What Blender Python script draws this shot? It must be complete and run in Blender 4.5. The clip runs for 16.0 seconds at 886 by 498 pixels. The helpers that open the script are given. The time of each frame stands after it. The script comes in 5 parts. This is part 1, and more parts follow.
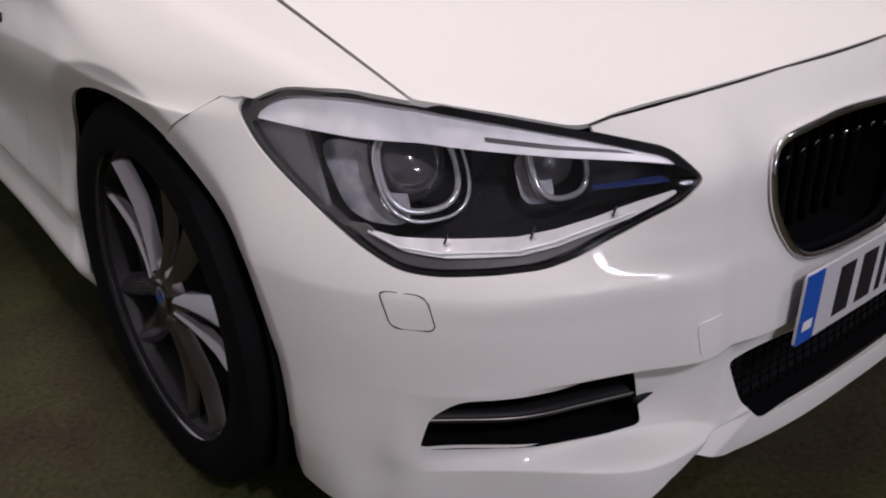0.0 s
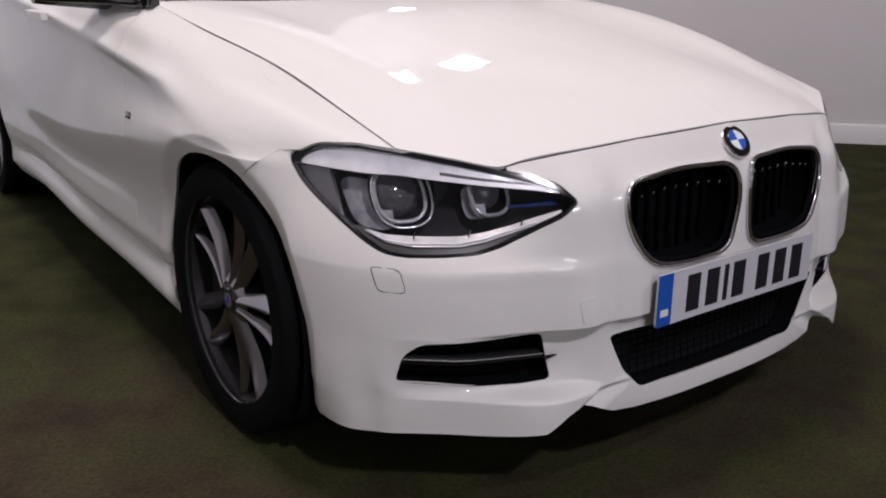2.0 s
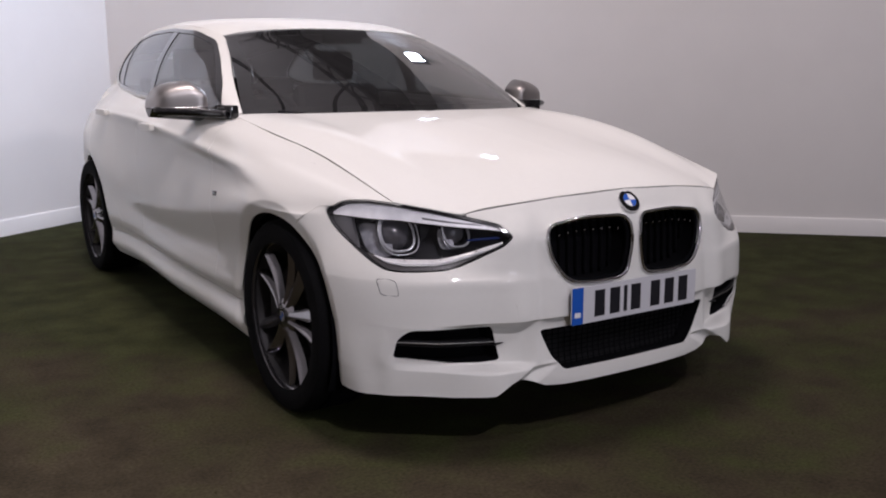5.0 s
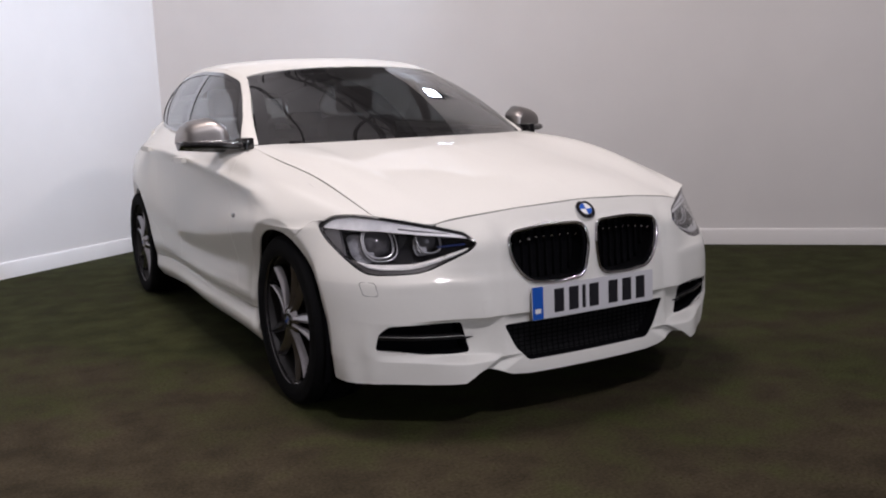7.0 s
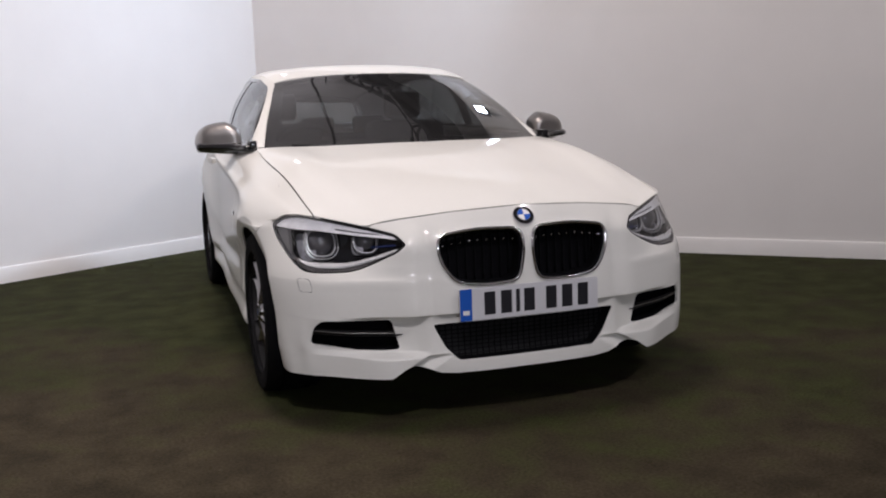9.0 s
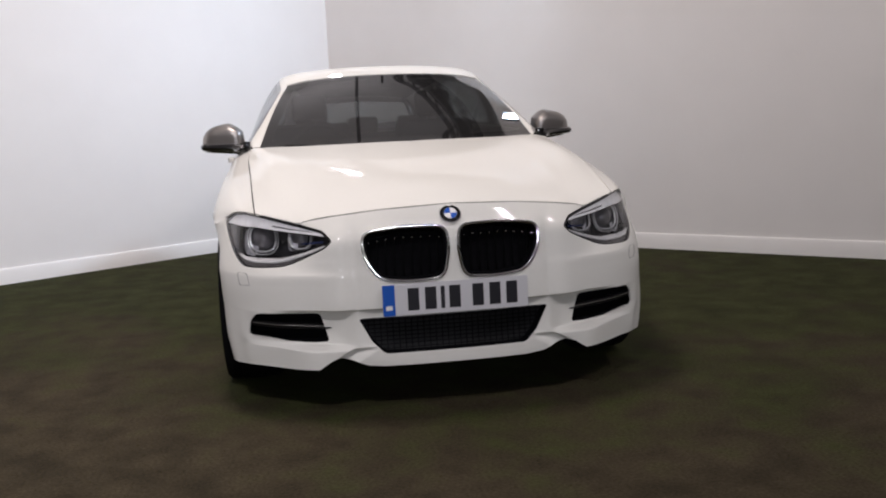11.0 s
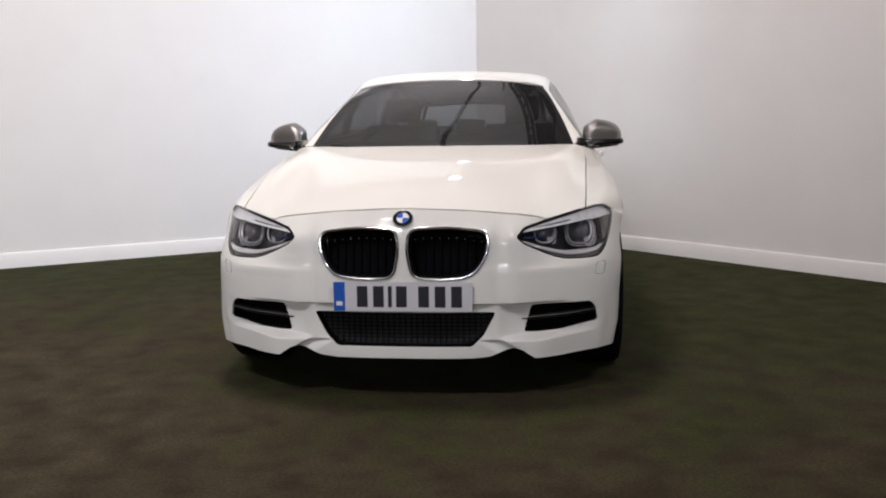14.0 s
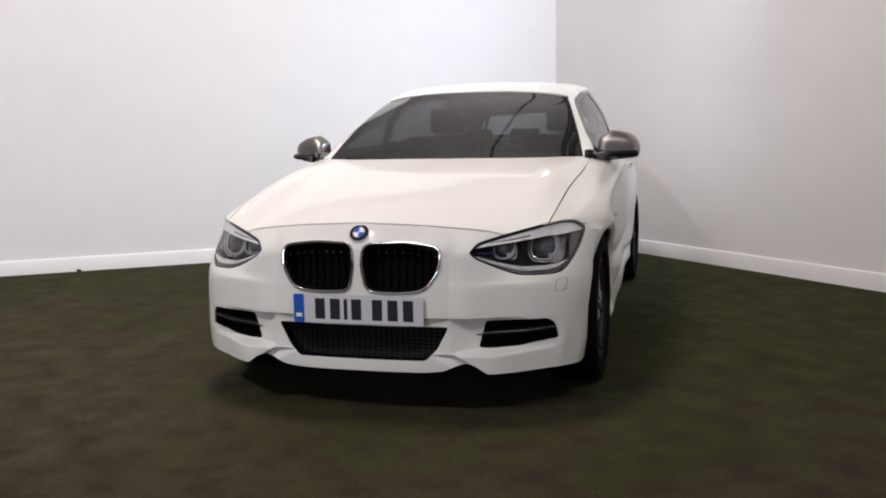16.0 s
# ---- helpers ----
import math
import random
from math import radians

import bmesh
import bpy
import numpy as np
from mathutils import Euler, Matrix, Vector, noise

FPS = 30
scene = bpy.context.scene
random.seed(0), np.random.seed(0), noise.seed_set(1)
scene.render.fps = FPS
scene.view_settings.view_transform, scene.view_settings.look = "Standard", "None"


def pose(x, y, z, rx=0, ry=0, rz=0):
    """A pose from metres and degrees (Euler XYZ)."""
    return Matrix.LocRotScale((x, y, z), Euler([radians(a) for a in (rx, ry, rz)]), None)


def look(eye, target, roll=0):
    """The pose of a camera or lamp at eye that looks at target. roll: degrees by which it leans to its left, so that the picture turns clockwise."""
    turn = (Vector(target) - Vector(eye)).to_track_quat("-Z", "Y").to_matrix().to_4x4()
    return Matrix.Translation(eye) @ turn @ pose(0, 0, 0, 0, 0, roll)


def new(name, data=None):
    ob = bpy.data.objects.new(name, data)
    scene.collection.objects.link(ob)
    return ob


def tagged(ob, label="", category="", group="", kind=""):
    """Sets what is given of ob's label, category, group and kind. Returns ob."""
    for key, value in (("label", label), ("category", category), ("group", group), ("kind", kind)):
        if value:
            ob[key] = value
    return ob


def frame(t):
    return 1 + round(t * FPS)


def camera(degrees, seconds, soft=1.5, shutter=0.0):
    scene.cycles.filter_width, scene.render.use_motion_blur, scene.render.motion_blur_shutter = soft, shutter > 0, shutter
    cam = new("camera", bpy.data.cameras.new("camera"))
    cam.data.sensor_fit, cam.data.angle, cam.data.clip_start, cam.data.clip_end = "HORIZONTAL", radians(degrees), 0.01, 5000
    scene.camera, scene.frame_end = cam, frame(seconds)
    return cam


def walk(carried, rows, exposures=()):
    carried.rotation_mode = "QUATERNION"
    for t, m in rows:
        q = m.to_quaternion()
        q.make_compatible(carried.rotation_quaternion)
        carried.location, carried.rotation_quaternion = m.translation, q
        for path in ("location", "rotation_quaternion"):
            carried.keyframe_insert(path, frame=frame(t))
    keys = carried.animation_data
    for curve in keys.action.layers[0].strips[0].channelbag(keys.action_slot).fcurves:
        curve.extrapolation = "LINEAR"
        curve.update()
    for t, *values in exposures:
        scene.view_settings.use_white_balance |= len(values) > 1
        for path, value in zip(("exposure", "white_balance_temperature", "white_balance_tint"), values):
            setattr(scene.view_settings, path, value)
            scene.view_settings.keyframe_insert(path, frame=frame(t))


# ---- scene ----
cam = camera(51.578, 16.0, soft=2.0)
ROWS = [
    (0.0, -1.2859, -0.4969, 1.048, 62.606, -0.166, -39.475),
    (0.5, -1.3664, -0.6325, 1.0513, 64.962, -0.978, -39.217),
    (1.0, -1.4408, -0.8107, 1.0587, 67.275, -0.305, -38.078),
    (1.5, -1.5101, -0.9579, 1.0605, 70.024, -0.005, -36.932),
    (2.0, -1.5966, -1.0974, 1.0618, 72.212, -0.509, -36.343),
    (2.5, -1.6743, -1.2264, 1.0608, 73.88, -0.717, -35.07),
    (3.0, -1.7336, -1.3578, 1.0602, 75.498, -0.719, -34.641),
    (3.5, -1.7979, -1.5173, 1.0635, 77.303, -0.511, -34.062),
    (4.0, -1.8648, -1.6548, 1.0659, 78.414, -0.282, -33.862),
    (6.5, -2.0671, -2.3171, 1.0594, 80.724, 1.758, -31.435),
    (7.0, -1.946, -2.4152, 1.0556, 81.375, 2.254, -29.701),
    (7.5, -1.8006, -2.5238, 1.0635, 81.086, 1.383, -26.334),
    (8.0, -1.6362, -2.6604, 1.0607, 81.035, 1.785, -24.036),
    (8.5, -1.4625, -2.78, 1.0513, 81.409, 2.393, -21.791),
    (9.0, -1.2826, -2.8411, 1.0401, 81.925, 1.97, -19.117),
    (9.5, -1.0919, -2.8982, 1.0292, 81.804, 1.867, -15.932),
    (10.0, -0.902, -2.9721, 1.0187, 82.119, 2.429, -14.02),
    (12.5, -0.0618, -3.2778, 1.0409, 81.892, 1.623, -1.455),
    (13.0, 0.1154, -3.3037, 1.0398, 82.274, 1.303, 1.332),
    (13.5, 0.3078, -3.3027, 1.0457, 82.162, 0.69, 3.788),
    (14.0, 0.5023, -3.2995, 1.0492, 82.206, 0.717, 5.939),
    (14.5, 0.7035, -3.3141, 1.0463, 82.494, 1.686, 8.054),
    (15.0, 0.8943, -3.3078, 1.0505, 82.713, 1.903, 10.696),
    (15.5, 1.0667, -3.2528, 1.0626, 82.847, 1.888, 13.432),
    (16.0, 1.2312, -3.1792, 1.0806, 82.607, 1.139, 15.501),
]
EXPOSURE = [(0.0, -0.13, 6420, 26), (2.0, -0.10, 6420, 26), (4.0, -0.12, 6420, 26), (7.0, -0.07, 6500, 22), (10.0, -0.11, 6600, 20), (12.5, 0.03, 6680, 18), (16.0, 0.08, 6680, 18)]
walk(cam, [(r[0], pose(*r[1:])) for r in ROWS], EXPOSURE)

# ---- world and lamps ----
world = bpy.data.worlds.new("world")
scene.world = world
world.use_nodes = True
world.node_tree.nodes["Background"].inputs[0].default_value = (0.05, 0.05, 0.06, 1)
world.node_tree.nodes["Background"].inputs[1].default_value = 0.3


def area_lamp(name, place, target, sx, sy, watts, colour, beam):
    data = bpy.data.lights.new(name, "AREA")
    data.shape, data.size, data.size_y, data.energy, data.color = "RECTANGLE", sx, sy, watts, colour
    data.spread = radians(beam)
    ob = new(name, data)
    ob.matrix_world = look(place, target)
    return ob


LAMPS = [
    # place, target, width, height, watts, colour, beam
    ((-0.80, 1.0, 5.4), (-0.5, 1.1, 0.0), 1.3, 0.8, 150, (1.0, 0.93, 0.85), 180),
    ((1.96, 3.36, 2.95), (-2.3, 3.9, 1.1), 0.28, 0.22, 39, (0.64, 0.83, 1.0), 110),
    ((-0.17, 5.40, 2.95), (-0.3, 1.5, 0.3), 0.15, 0.11, 2.2, (0.90, 0.94, 1.0), 180),
    ((-1.6, -3.9, 4.7), (-6.0, 1.2, 0.8), 0.4, 0.3, 158, (0.96, 0.965, 0.97), 135),
    # added fill lamp at the front right, to brighten the east wall
    ((2.4, -2.8, 4.4), (2.3, 2.6, 1.7), 0.32, 0.24, 44, (0.98, 0.97, 0.96), 120),
    # added uplight hidden behind the partition, to brighten the ceiling for reflections
    ((-0.8, 7.2, 3.0), (-0.8, 5.6, 6.0), 1.2, 0.3, 50, (0.95, 0.97, 1.0), 180),
    ((-0.45, -8.4, 2.3), (-0.3, 0.0, 0.8), 0.7, 0.45, 50, (0.84, 0.92, 1.0), 180),
    ((-1.25, -8.4, 2.3), (-0.3, 0.0, 0.8), 0.7, 0.45, 50, (0.84, 0.92, 1.0), 180),
]
for place, target, sx, sy, watts, colour, beam in LAMPS:
    area_lamp("lamp", place, target, sx, sy, watts, colour, beam)


# ---- materials ----
def material(name, colour, rough=0.5, metal=0.0, coat=0.0, grain=0.0, grain_scale=60.0, bump=0.0, bump_scale=300.0, coat_rough=0.03, ior=1.5, spec=0.5):
    m = bpy.data.materials.new(name)
    m.use_nodes = True
    nt = m.node_tree
    b = nt.nodes["Principled BSDF"]
    b.inputs["Base Color"].default_value = (*colour, 1)
    b.inputs["Roughness"].default_value = rough
    b.inputs["Metallic"].default_value = metal
    b.inputs["Coat Weight"].default_value = coat
    b.inputs["Coat Roughness"].default_value = coat_rough
    b.inputs["IOR"].default_value = ior
    b.inputs["Specular IOR Level"].default_value = spec
    co = nt.nodes.new("ShaderNodeTexCoord")
    if grain:
        n1 = nt.nodes.new("ShaderNodeTexNoise")
        n1.inputs["Scale"].default_value, n1.inputs["Detail"].default_value = grain_scale, 6
        n2 = nt.nodes.new("ShaderNodeTexNoise")
        n2.inputs["Scale"].default_value, n2.inputs["Detail"].default_value = grain_scale / 12, 3
        mix = nt.nodes.new("ShaderNodeMath")
        mix.operation = "ADD"
        for n in (n1, n2):
            nt.links.new(co.outputs["Object"], n.inputs["Vector"])
        nt.links.new(n1.outputs["Fac"], mix.inputs[0])
        nt.links.new(n2.outputs["Fac"], mix.inputs[1])
        ramp = nt.nodes.new("ShaderNodeMapRange")
        ramp.inputs["From Min"].default_value, ramp.inputs["From Max"].default_value = 0.6, 1.4
        ramp.inputs["To Min"].default_value, ramp.inputs["To Max"].default_value = 1 - grain, 1 + grain
        nt.links.new(mix.outputs[0], ramp.inputs["Value"])
        mul = nt.nodes.new("ShaderNodeVectorMath")
        mul.operation = "SCALE"
        mul.inputs[0].default_value = colour
        nt.links.new(ramp.outputs[0], mul.inputs["Scale"])
        nt.links.new(mul.outputs[0], b.inputs["Base Color"])
    if bump:
        n3 = nt.nodes.new("ShaderNodeTexNoise")
        n3.inputs["Scale"].default_value, n3.inputs["Detail"].default_value = bump_scale, 4
        nt.links.new(co.outputs["Object"], n3.inputs["Vector"])
        bp = nt.nodes.new("ShaderNodeBump")
        bp.inputs["Strength"].default_value, bp.inputs["Distance"].default_value = bump, 0.002
        nt.links.new(n3.outputs["Fac"], bp.inputs["Height"])
        nt.links.new(bp.outputs[0], b.inputs["Normal"])
    return m


def clear(name, tint, gloss=0.05, rough=0.0, haze=0.0):
    """Thin clear or tinted sheet: lets the view through, mirrors at a slant, greyed by a painted haze."""
    m = bpy.data.materials.new(name)
    m.use_nodes = True
    nt = m.node_tree
    nt.nodes.remove(nt.nodes["Principled BSDF"])
    tr = nt.nodes.new("ShaderNodeBsdfTransparent")
    tr.inputs[0].default_value = (*tint, 1)
    gl = nt.nodes.new("ShaderNodeBsdfGlossy")
    gl.inputs["Roughness"].default_value = rough
    lw = nt.nodes.new("ShaderNodeLayerWeight")
    lw.inputs["Blend"].default_value = 0.5
    power, slant = nt.nodes.new("ShaderNodeMath"), nt.nodes.new("ShaderNodeMath")
    power.operation, slant.operation = "POWER", "MULTIPLY_ADD"
    power.inputs[1].default_value = 4.5
    slant.inputs[1].default_value, slant.inputs[2].default_value = 1 - gloss, gloss
    nt.links.new(lw.outputs["Facing"], power.inputs[0])
    nt.links.new(power.outputs[0], slant.inputs[0])
    mx = nt.nodes.new("ShaderNodeMixShader")
    nt.links.new(slant.outputs[0], mx.inputs[0])
    nt.links.new(gl.outputs[0], mx.inputs[2])
    # diffuse grey mixed in as a painted haze over the view behind
    if haze:
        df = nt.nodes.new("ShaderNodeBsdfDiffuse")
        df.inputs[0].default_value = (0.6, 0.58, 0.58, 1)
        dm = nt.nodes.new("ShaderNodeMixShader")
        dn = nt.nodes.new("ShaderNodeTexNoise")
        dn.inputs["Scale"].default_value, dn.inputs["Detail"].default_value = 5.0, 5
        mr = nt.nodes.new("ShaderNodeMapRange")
        mr.inputs["To Min"].default_value, mr.inputs["To Max"].default_value = haze * 0.7, haze * 1.3
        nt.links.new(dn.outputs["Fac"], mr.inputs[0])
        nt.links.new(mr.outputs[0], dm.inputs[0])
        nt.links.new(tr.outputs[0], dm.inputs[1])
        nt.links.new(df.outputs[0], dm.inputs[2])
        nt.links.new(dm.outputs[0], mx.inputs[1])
    else:
        nt.links.new(tr.outputs[0], mx.inputs[1])
    nt.links.new(mx.outputs[0], nt.nodes["Material Output"].inputs[0])
    return m


PAINT = material("pearl_white_paint", (0.815, 0.81, 0.77), 0.55, 0.0, 0.6, 0.012, 900, coat_rough=0.05, spec=0.0)
BLACK = material("black_plastic", (0.010, 0.010, 0.011), 0.5, grain=0.15, grain_scale=200, spec=0.2)
PIANO = material("gloss_black_trim", (0.008, 0.008, 0.009), 0.12, coat=0.5)
RUBBER = material("tyre_rubber", (0.006, 0.006, 0.0065), 0.85, grain=0.2, grain_scale=120, bump=0.3, spec=0.05)
CHROME = material("chrome", (0.80, 0.80, 0.82), 0.08, 1.0)
SATIN = material("satin_silver", (0.38, 0.36, 0.35), 0.42, 1.0, grain=0.03, grain_scale=700)
ALLOY = material("dark_alloy", (0.215, 0.208, 0.218), 0.2, 0.9, 0.5, 0.05, 300)
DARKMETAL = material("brake_metal", (0.035, 0.034, 0.035), 0.6, 0.5, grain=0.1, grain_scale=90)
LAMPBLACK = material("lamp_housing", (0.007, 0.007, 0.010), 0.3, 0.0, 0.3, 0.05, 300, spec=0.3)
LAMPGREY = material("lamp_bezel", (0.14, 0.136, 0.142), 0.38, 0.3, 0.2, 0.05, 300)
MATTBLACK = material("matt_black", (0.005, 0.005, 0.006), 0.8, spec=0.03)
BROWWHITE = material("lamp_brow_reflector", (0.92, 0.92, 0.93), 0.38, 0.05, 0.6, 0.22, 28)
SIDEBOX = material("lamp_side_reflector", (0.62, 0.62, 0.66), 0.18, 0.4, 0.6, 0.65, 42, bump=0.6, bump_scale=70)
RINGGLASS = material("clear_ring_plastic", (0.78, 0.78, 0.80), 0.14, 0.6, 0.8, 0.25, 60)
LIGHTBAR = material("lamp_light_bar", (0.60, 0.60, 0.60), 0.42, 0.1, 0.3, 0.12, 70)
BAREDGE = material("lamp_bar_edge", (0.90, 0.90, 0.90), 0.3, 0.1, 0.5)
LAMPTRIM = material("lamp_lower_trim", (0.13, 0.12, 0.115), 0.4, 0.1, 0.3, 0.05, 300)
BLUEGLINT = material("blue_lamp_glint", (0.022, 0.042, 0.16), 0.25, 0.0, 0.6)
BLUE = material("blue_enamel", (0.012, 0.10, 0.48), 0.4, 0.0, 0.1, spec=0.3)
WHITE = material("white_enamel", (0.82, 0.82, 0.82), 0.4, 0.0, 0.1, spec=0.3)
PLATEWHITE = material("plate_white", (0.66, 0.66, 0.69), 0.35, 0.0, 0.3, 0.02, 200)
INK = material("plate_ink", (0.015, 0.015, 0.02), 0.4)
CLOTH = material("seat_cloth", (0.03, 0.03, 0.033), 0.85, grain=0.15, grain_scale=250, bump=0.2)
DASH = material("dashboard_plastic", (0.025, 0.025, 0.027), 0.6, grain=0.1, grain_scale=250)
REDLENS = material("tail_lamp_red", (0.35, 0.01, 0.01), 0.12, 0.0, 0.8)
LENS = clear("headlamp_cover", (0.98, 0.985, 1.0), 0.045, haze=0.004)
SCREEN = clear("windscreen_glass", (0.28, 0.30, 0.305), 0.21, haze=0.026)
REARGLASS = clear("rear_glass", (0.50, 0.53, 0.54), 0.08)
TINT = clear("tinted_side_glass", (0.36, 0.38, 0.39), 0.13, haze=0.04)
BALL = material("projector_lens", (0.16, 0.155, 0.17), 0.10, 0.5, 1.0)
WALLPAINT = material("white_wall_paint", (0.76, 0.745, 0.735), 0.6, grain=0.03, grain_scale=3.0, bump=0.12, bump_scale=160)
SKIRTING = material("white_gloss_skirting", (0.80, 0.79, 0.78), 0.4, grain=0.03, grain_scale=6.0)
CEILING = material("ceiling_paint", (0.82, 0.80, 0.79), 0.8, grain=0.1, grain_scale=2.0)
HALLPAINT = material("white_hall_cladding", (0.62, 0.61, 0.60), 0.7, grain=0.06, grain_scale=1.5)
STEEL = material("dark_painted_steel", (0.03, 0.03, 0.033), 0.5)

# ---- mesh helpers ----


def natural(t, y, q):
    """Smooth curve through the knots y at t, read at q."""
    t, y, q = np.asarray(t, float), np.asarray(y, float), np.asarray(q, float)
    n = len(t)
    h = np.diff(t)
    a = np.zeros((n, n))
    r = np.zeros((n,) + y.shape[1:])
    a[0, 0] = a[-1, -1] = 1
    for i in range(1, n - 1):
        a[i, i - 1], a[i, i], a[i, i + 1] = h[i - 1], 2 * (h[i - 1] + h[i]), h[i]
        r[i] = 6 * ((y[i + 1] - y[i]) / h[i] - (y[i] - y[i - 1]) / h[i - 1])
    m = np.linalg.solve(a, r.reshape(n, -1)).reshape(r.shape)
    k = np.clip(np.searchsorted(t, q, side="right") - 1, 0, n - 2)
    sh = (-1,) + (1,) * (y.ndim - 1)
    w, g = (q - t[k]).reshape(sh), h[k].reshape(sh)
    v = g - w
    return (m[k] * v**3 + m[k + 1] * w**3) / (6 * g) + (y[k] / g - m[k] * g / 6) * v + (y[k + 1] / g - m[k + 1] * g / 6) * w


def hermite(t, y, q, tight=False):
    """Local smooth curve through the knots y at t, read at q; tight: with no overshoot at creases."""
    t, y, q = np.asarray(t, float), np.asarray(y, float), np.asarray(q, float)
    sh = (-1,) + (1,) * (y.ndim - 1)
    h = np.diff(t)
    d = np.diff(y, axis=0) / h.reshape(sh)
    s = np.empty_like(y)
    s[0], s[-1] = d[0], d[-1]
    s[1:-1] = (d[:-1] * h[1:].reshape(sh) + d[1:] * h[:-1].reshape(sh)) / (h[1:] + h[:-1]).reshape(sh)
    if tight:
        same = d[:-1] * d[1:] > 0
        low = 3 * np.minimum(np.abs(d[:-1]), np.abs(d[1:]))
        s[1:-1] = np.where(same, np.sign(s[1:-1]) * np.minimum(np.abs(s[1:-1]), low), 0)
    k = np.clip(np.searchsorted(t, q, side="right") - 1, 0, len(t) - 2)
    g = h[k].reshape(sh)
    w = (q - t[k]).reshape(sh) / g
    return (2 * w**3 - 3 * w**2 + 1) * y[k] + (w**3 - 2 * w**2 + w) * g * s[k] + (-2 * w**3 + 3 * w**2) * y[k + 1] + (w**3 - w**2) * g * s[k + 1]


def chords(a):
    return np.concatenate([[0], np.cumsum(np.maximum(np.linalg.norm(np.diff(a, axis=0), axis=-1).reshape(len(a) - 1, -1).mean(1), 1e-4))])


def loft(lines, nu, nv, tight=False):
    """A surface through design lines that have equally many knots: nv rows across them, nu along them."""
    a = np.array(lines, float)
    t = chords(a.swapaxes(0, 1))
    b = natural(t, a.swapaxes(0, 1), np.linspace(0, t[-1], nu)).swapaxes(0, 1)
    s = chords(b)
    return hermite(s, b, np.linspace(0, s[-1], nv), tight)


def curve2(points, n, closed=True):
    """A smooth outline through the points."""
    p = np.array(points, float)
    if closed:
        p = np.concatenate([p[-3:], p, p[:3]])
    t = chords(p)
    if closed:
        return hermite(t, p, np.linspace(t[3], t[-3], n + 1)[:-1])
    return hermite(t, p, np.linspace(0, t[-1], n))


def rounded(points, r, n=6):
    """A polygon with its corners rounded by about r."""
    p = [np.array(q, float) for q in points]
    out = []
    for i, q in enumerate(p):
        a, b = p[i - 1] - q, p[(i + 1) % len(p)] - q
        la, lb = np.linalg.norm(a), np.linalg.norm(b)
        ra = min(r, la * 0.45)
        rb = min(r, lb * 0.45)
        s, e = q + a / la * ra, q + b / lb * rb
        for k in range(n + 1):
            w = k / n
            out.append((1 - w) ** 2 * s + 2 * w * (1 - w) * q + w * w * e)
    return np.array(out)


def inside(px, py, poly):
    """Signed distance to a closed outline, positive within."""
    px, py = np.asarray(px, float), np.asarray(py, float)
    best = np.full(px.shape, 1e9)
    odd = np.zeros(px.shape, bool)
    for (ax, ay), (bx, by) in zip(poly, np.roll(poly, -1, axis=0)):
        ex, ey = bx - ax, by - ay
        k = np.clip(((px - ax) * ex + (py - ay) * ey) / max(ex * ex + ey * ey, 1e-12), 0, 1)
        best = np.minimum(best, (px - ax - k * ex) ** 2 + (py - ay - k * ey) ** 2)
        if ay != by:
            odd ^= ((ay > py) != (by > py)) & (px < (bx - ax) * (py - ay) / (by - ay) + ax)
    return np.where(odd, 1, -1) * np.sqrt(best)


def part(name, mesh, mat, parent=None, label=""):
    ob = new(name, mesh)
    if mat is not None:
        mesh.materials.clear()
        mesh.materials.append(mat)
    if parent is not None:
        ob.parent = parent
    if label:
        ob["label"] = label
    return ob


def mesh_of(name, verts, faces, smooth=True):
    me = bpy.data.meshes.new(name)
    me.from_pydata([tuple(map(float, v)) for v in verts], [], faces)
    if smooth:
        me.polygons.foreach_set("use_smooth", [True] * len(me.polygons))
    me.update()
    return me


def bm_mesh(name, bm, smooth=True):
    me = bpy.data.meshes.new(name)
    bmesh.ops.recalc_face_normals(bm, faces=bm.faces)
    bm.to_mesh(me)
    bm.free()
    if smooth:
        me.polygons.foreach_set("use_smooth", [True] * len(me.polygons))
        me.set_sharp_from_angle(angle=radians(35))
    return me


def normals(p, outward):
    du, dv = np.gradient(p, axis=1), np.gradient(p, axis=0)
    n = np.cross(du, dv)
    n /= np.maximum(np.linalg.norm(n, axis=-1, keepdims=True), 1e-12)
    flip = (n * np.array(outward)).sum(-1).mean() < 0
    return (-n if flip else n), flip


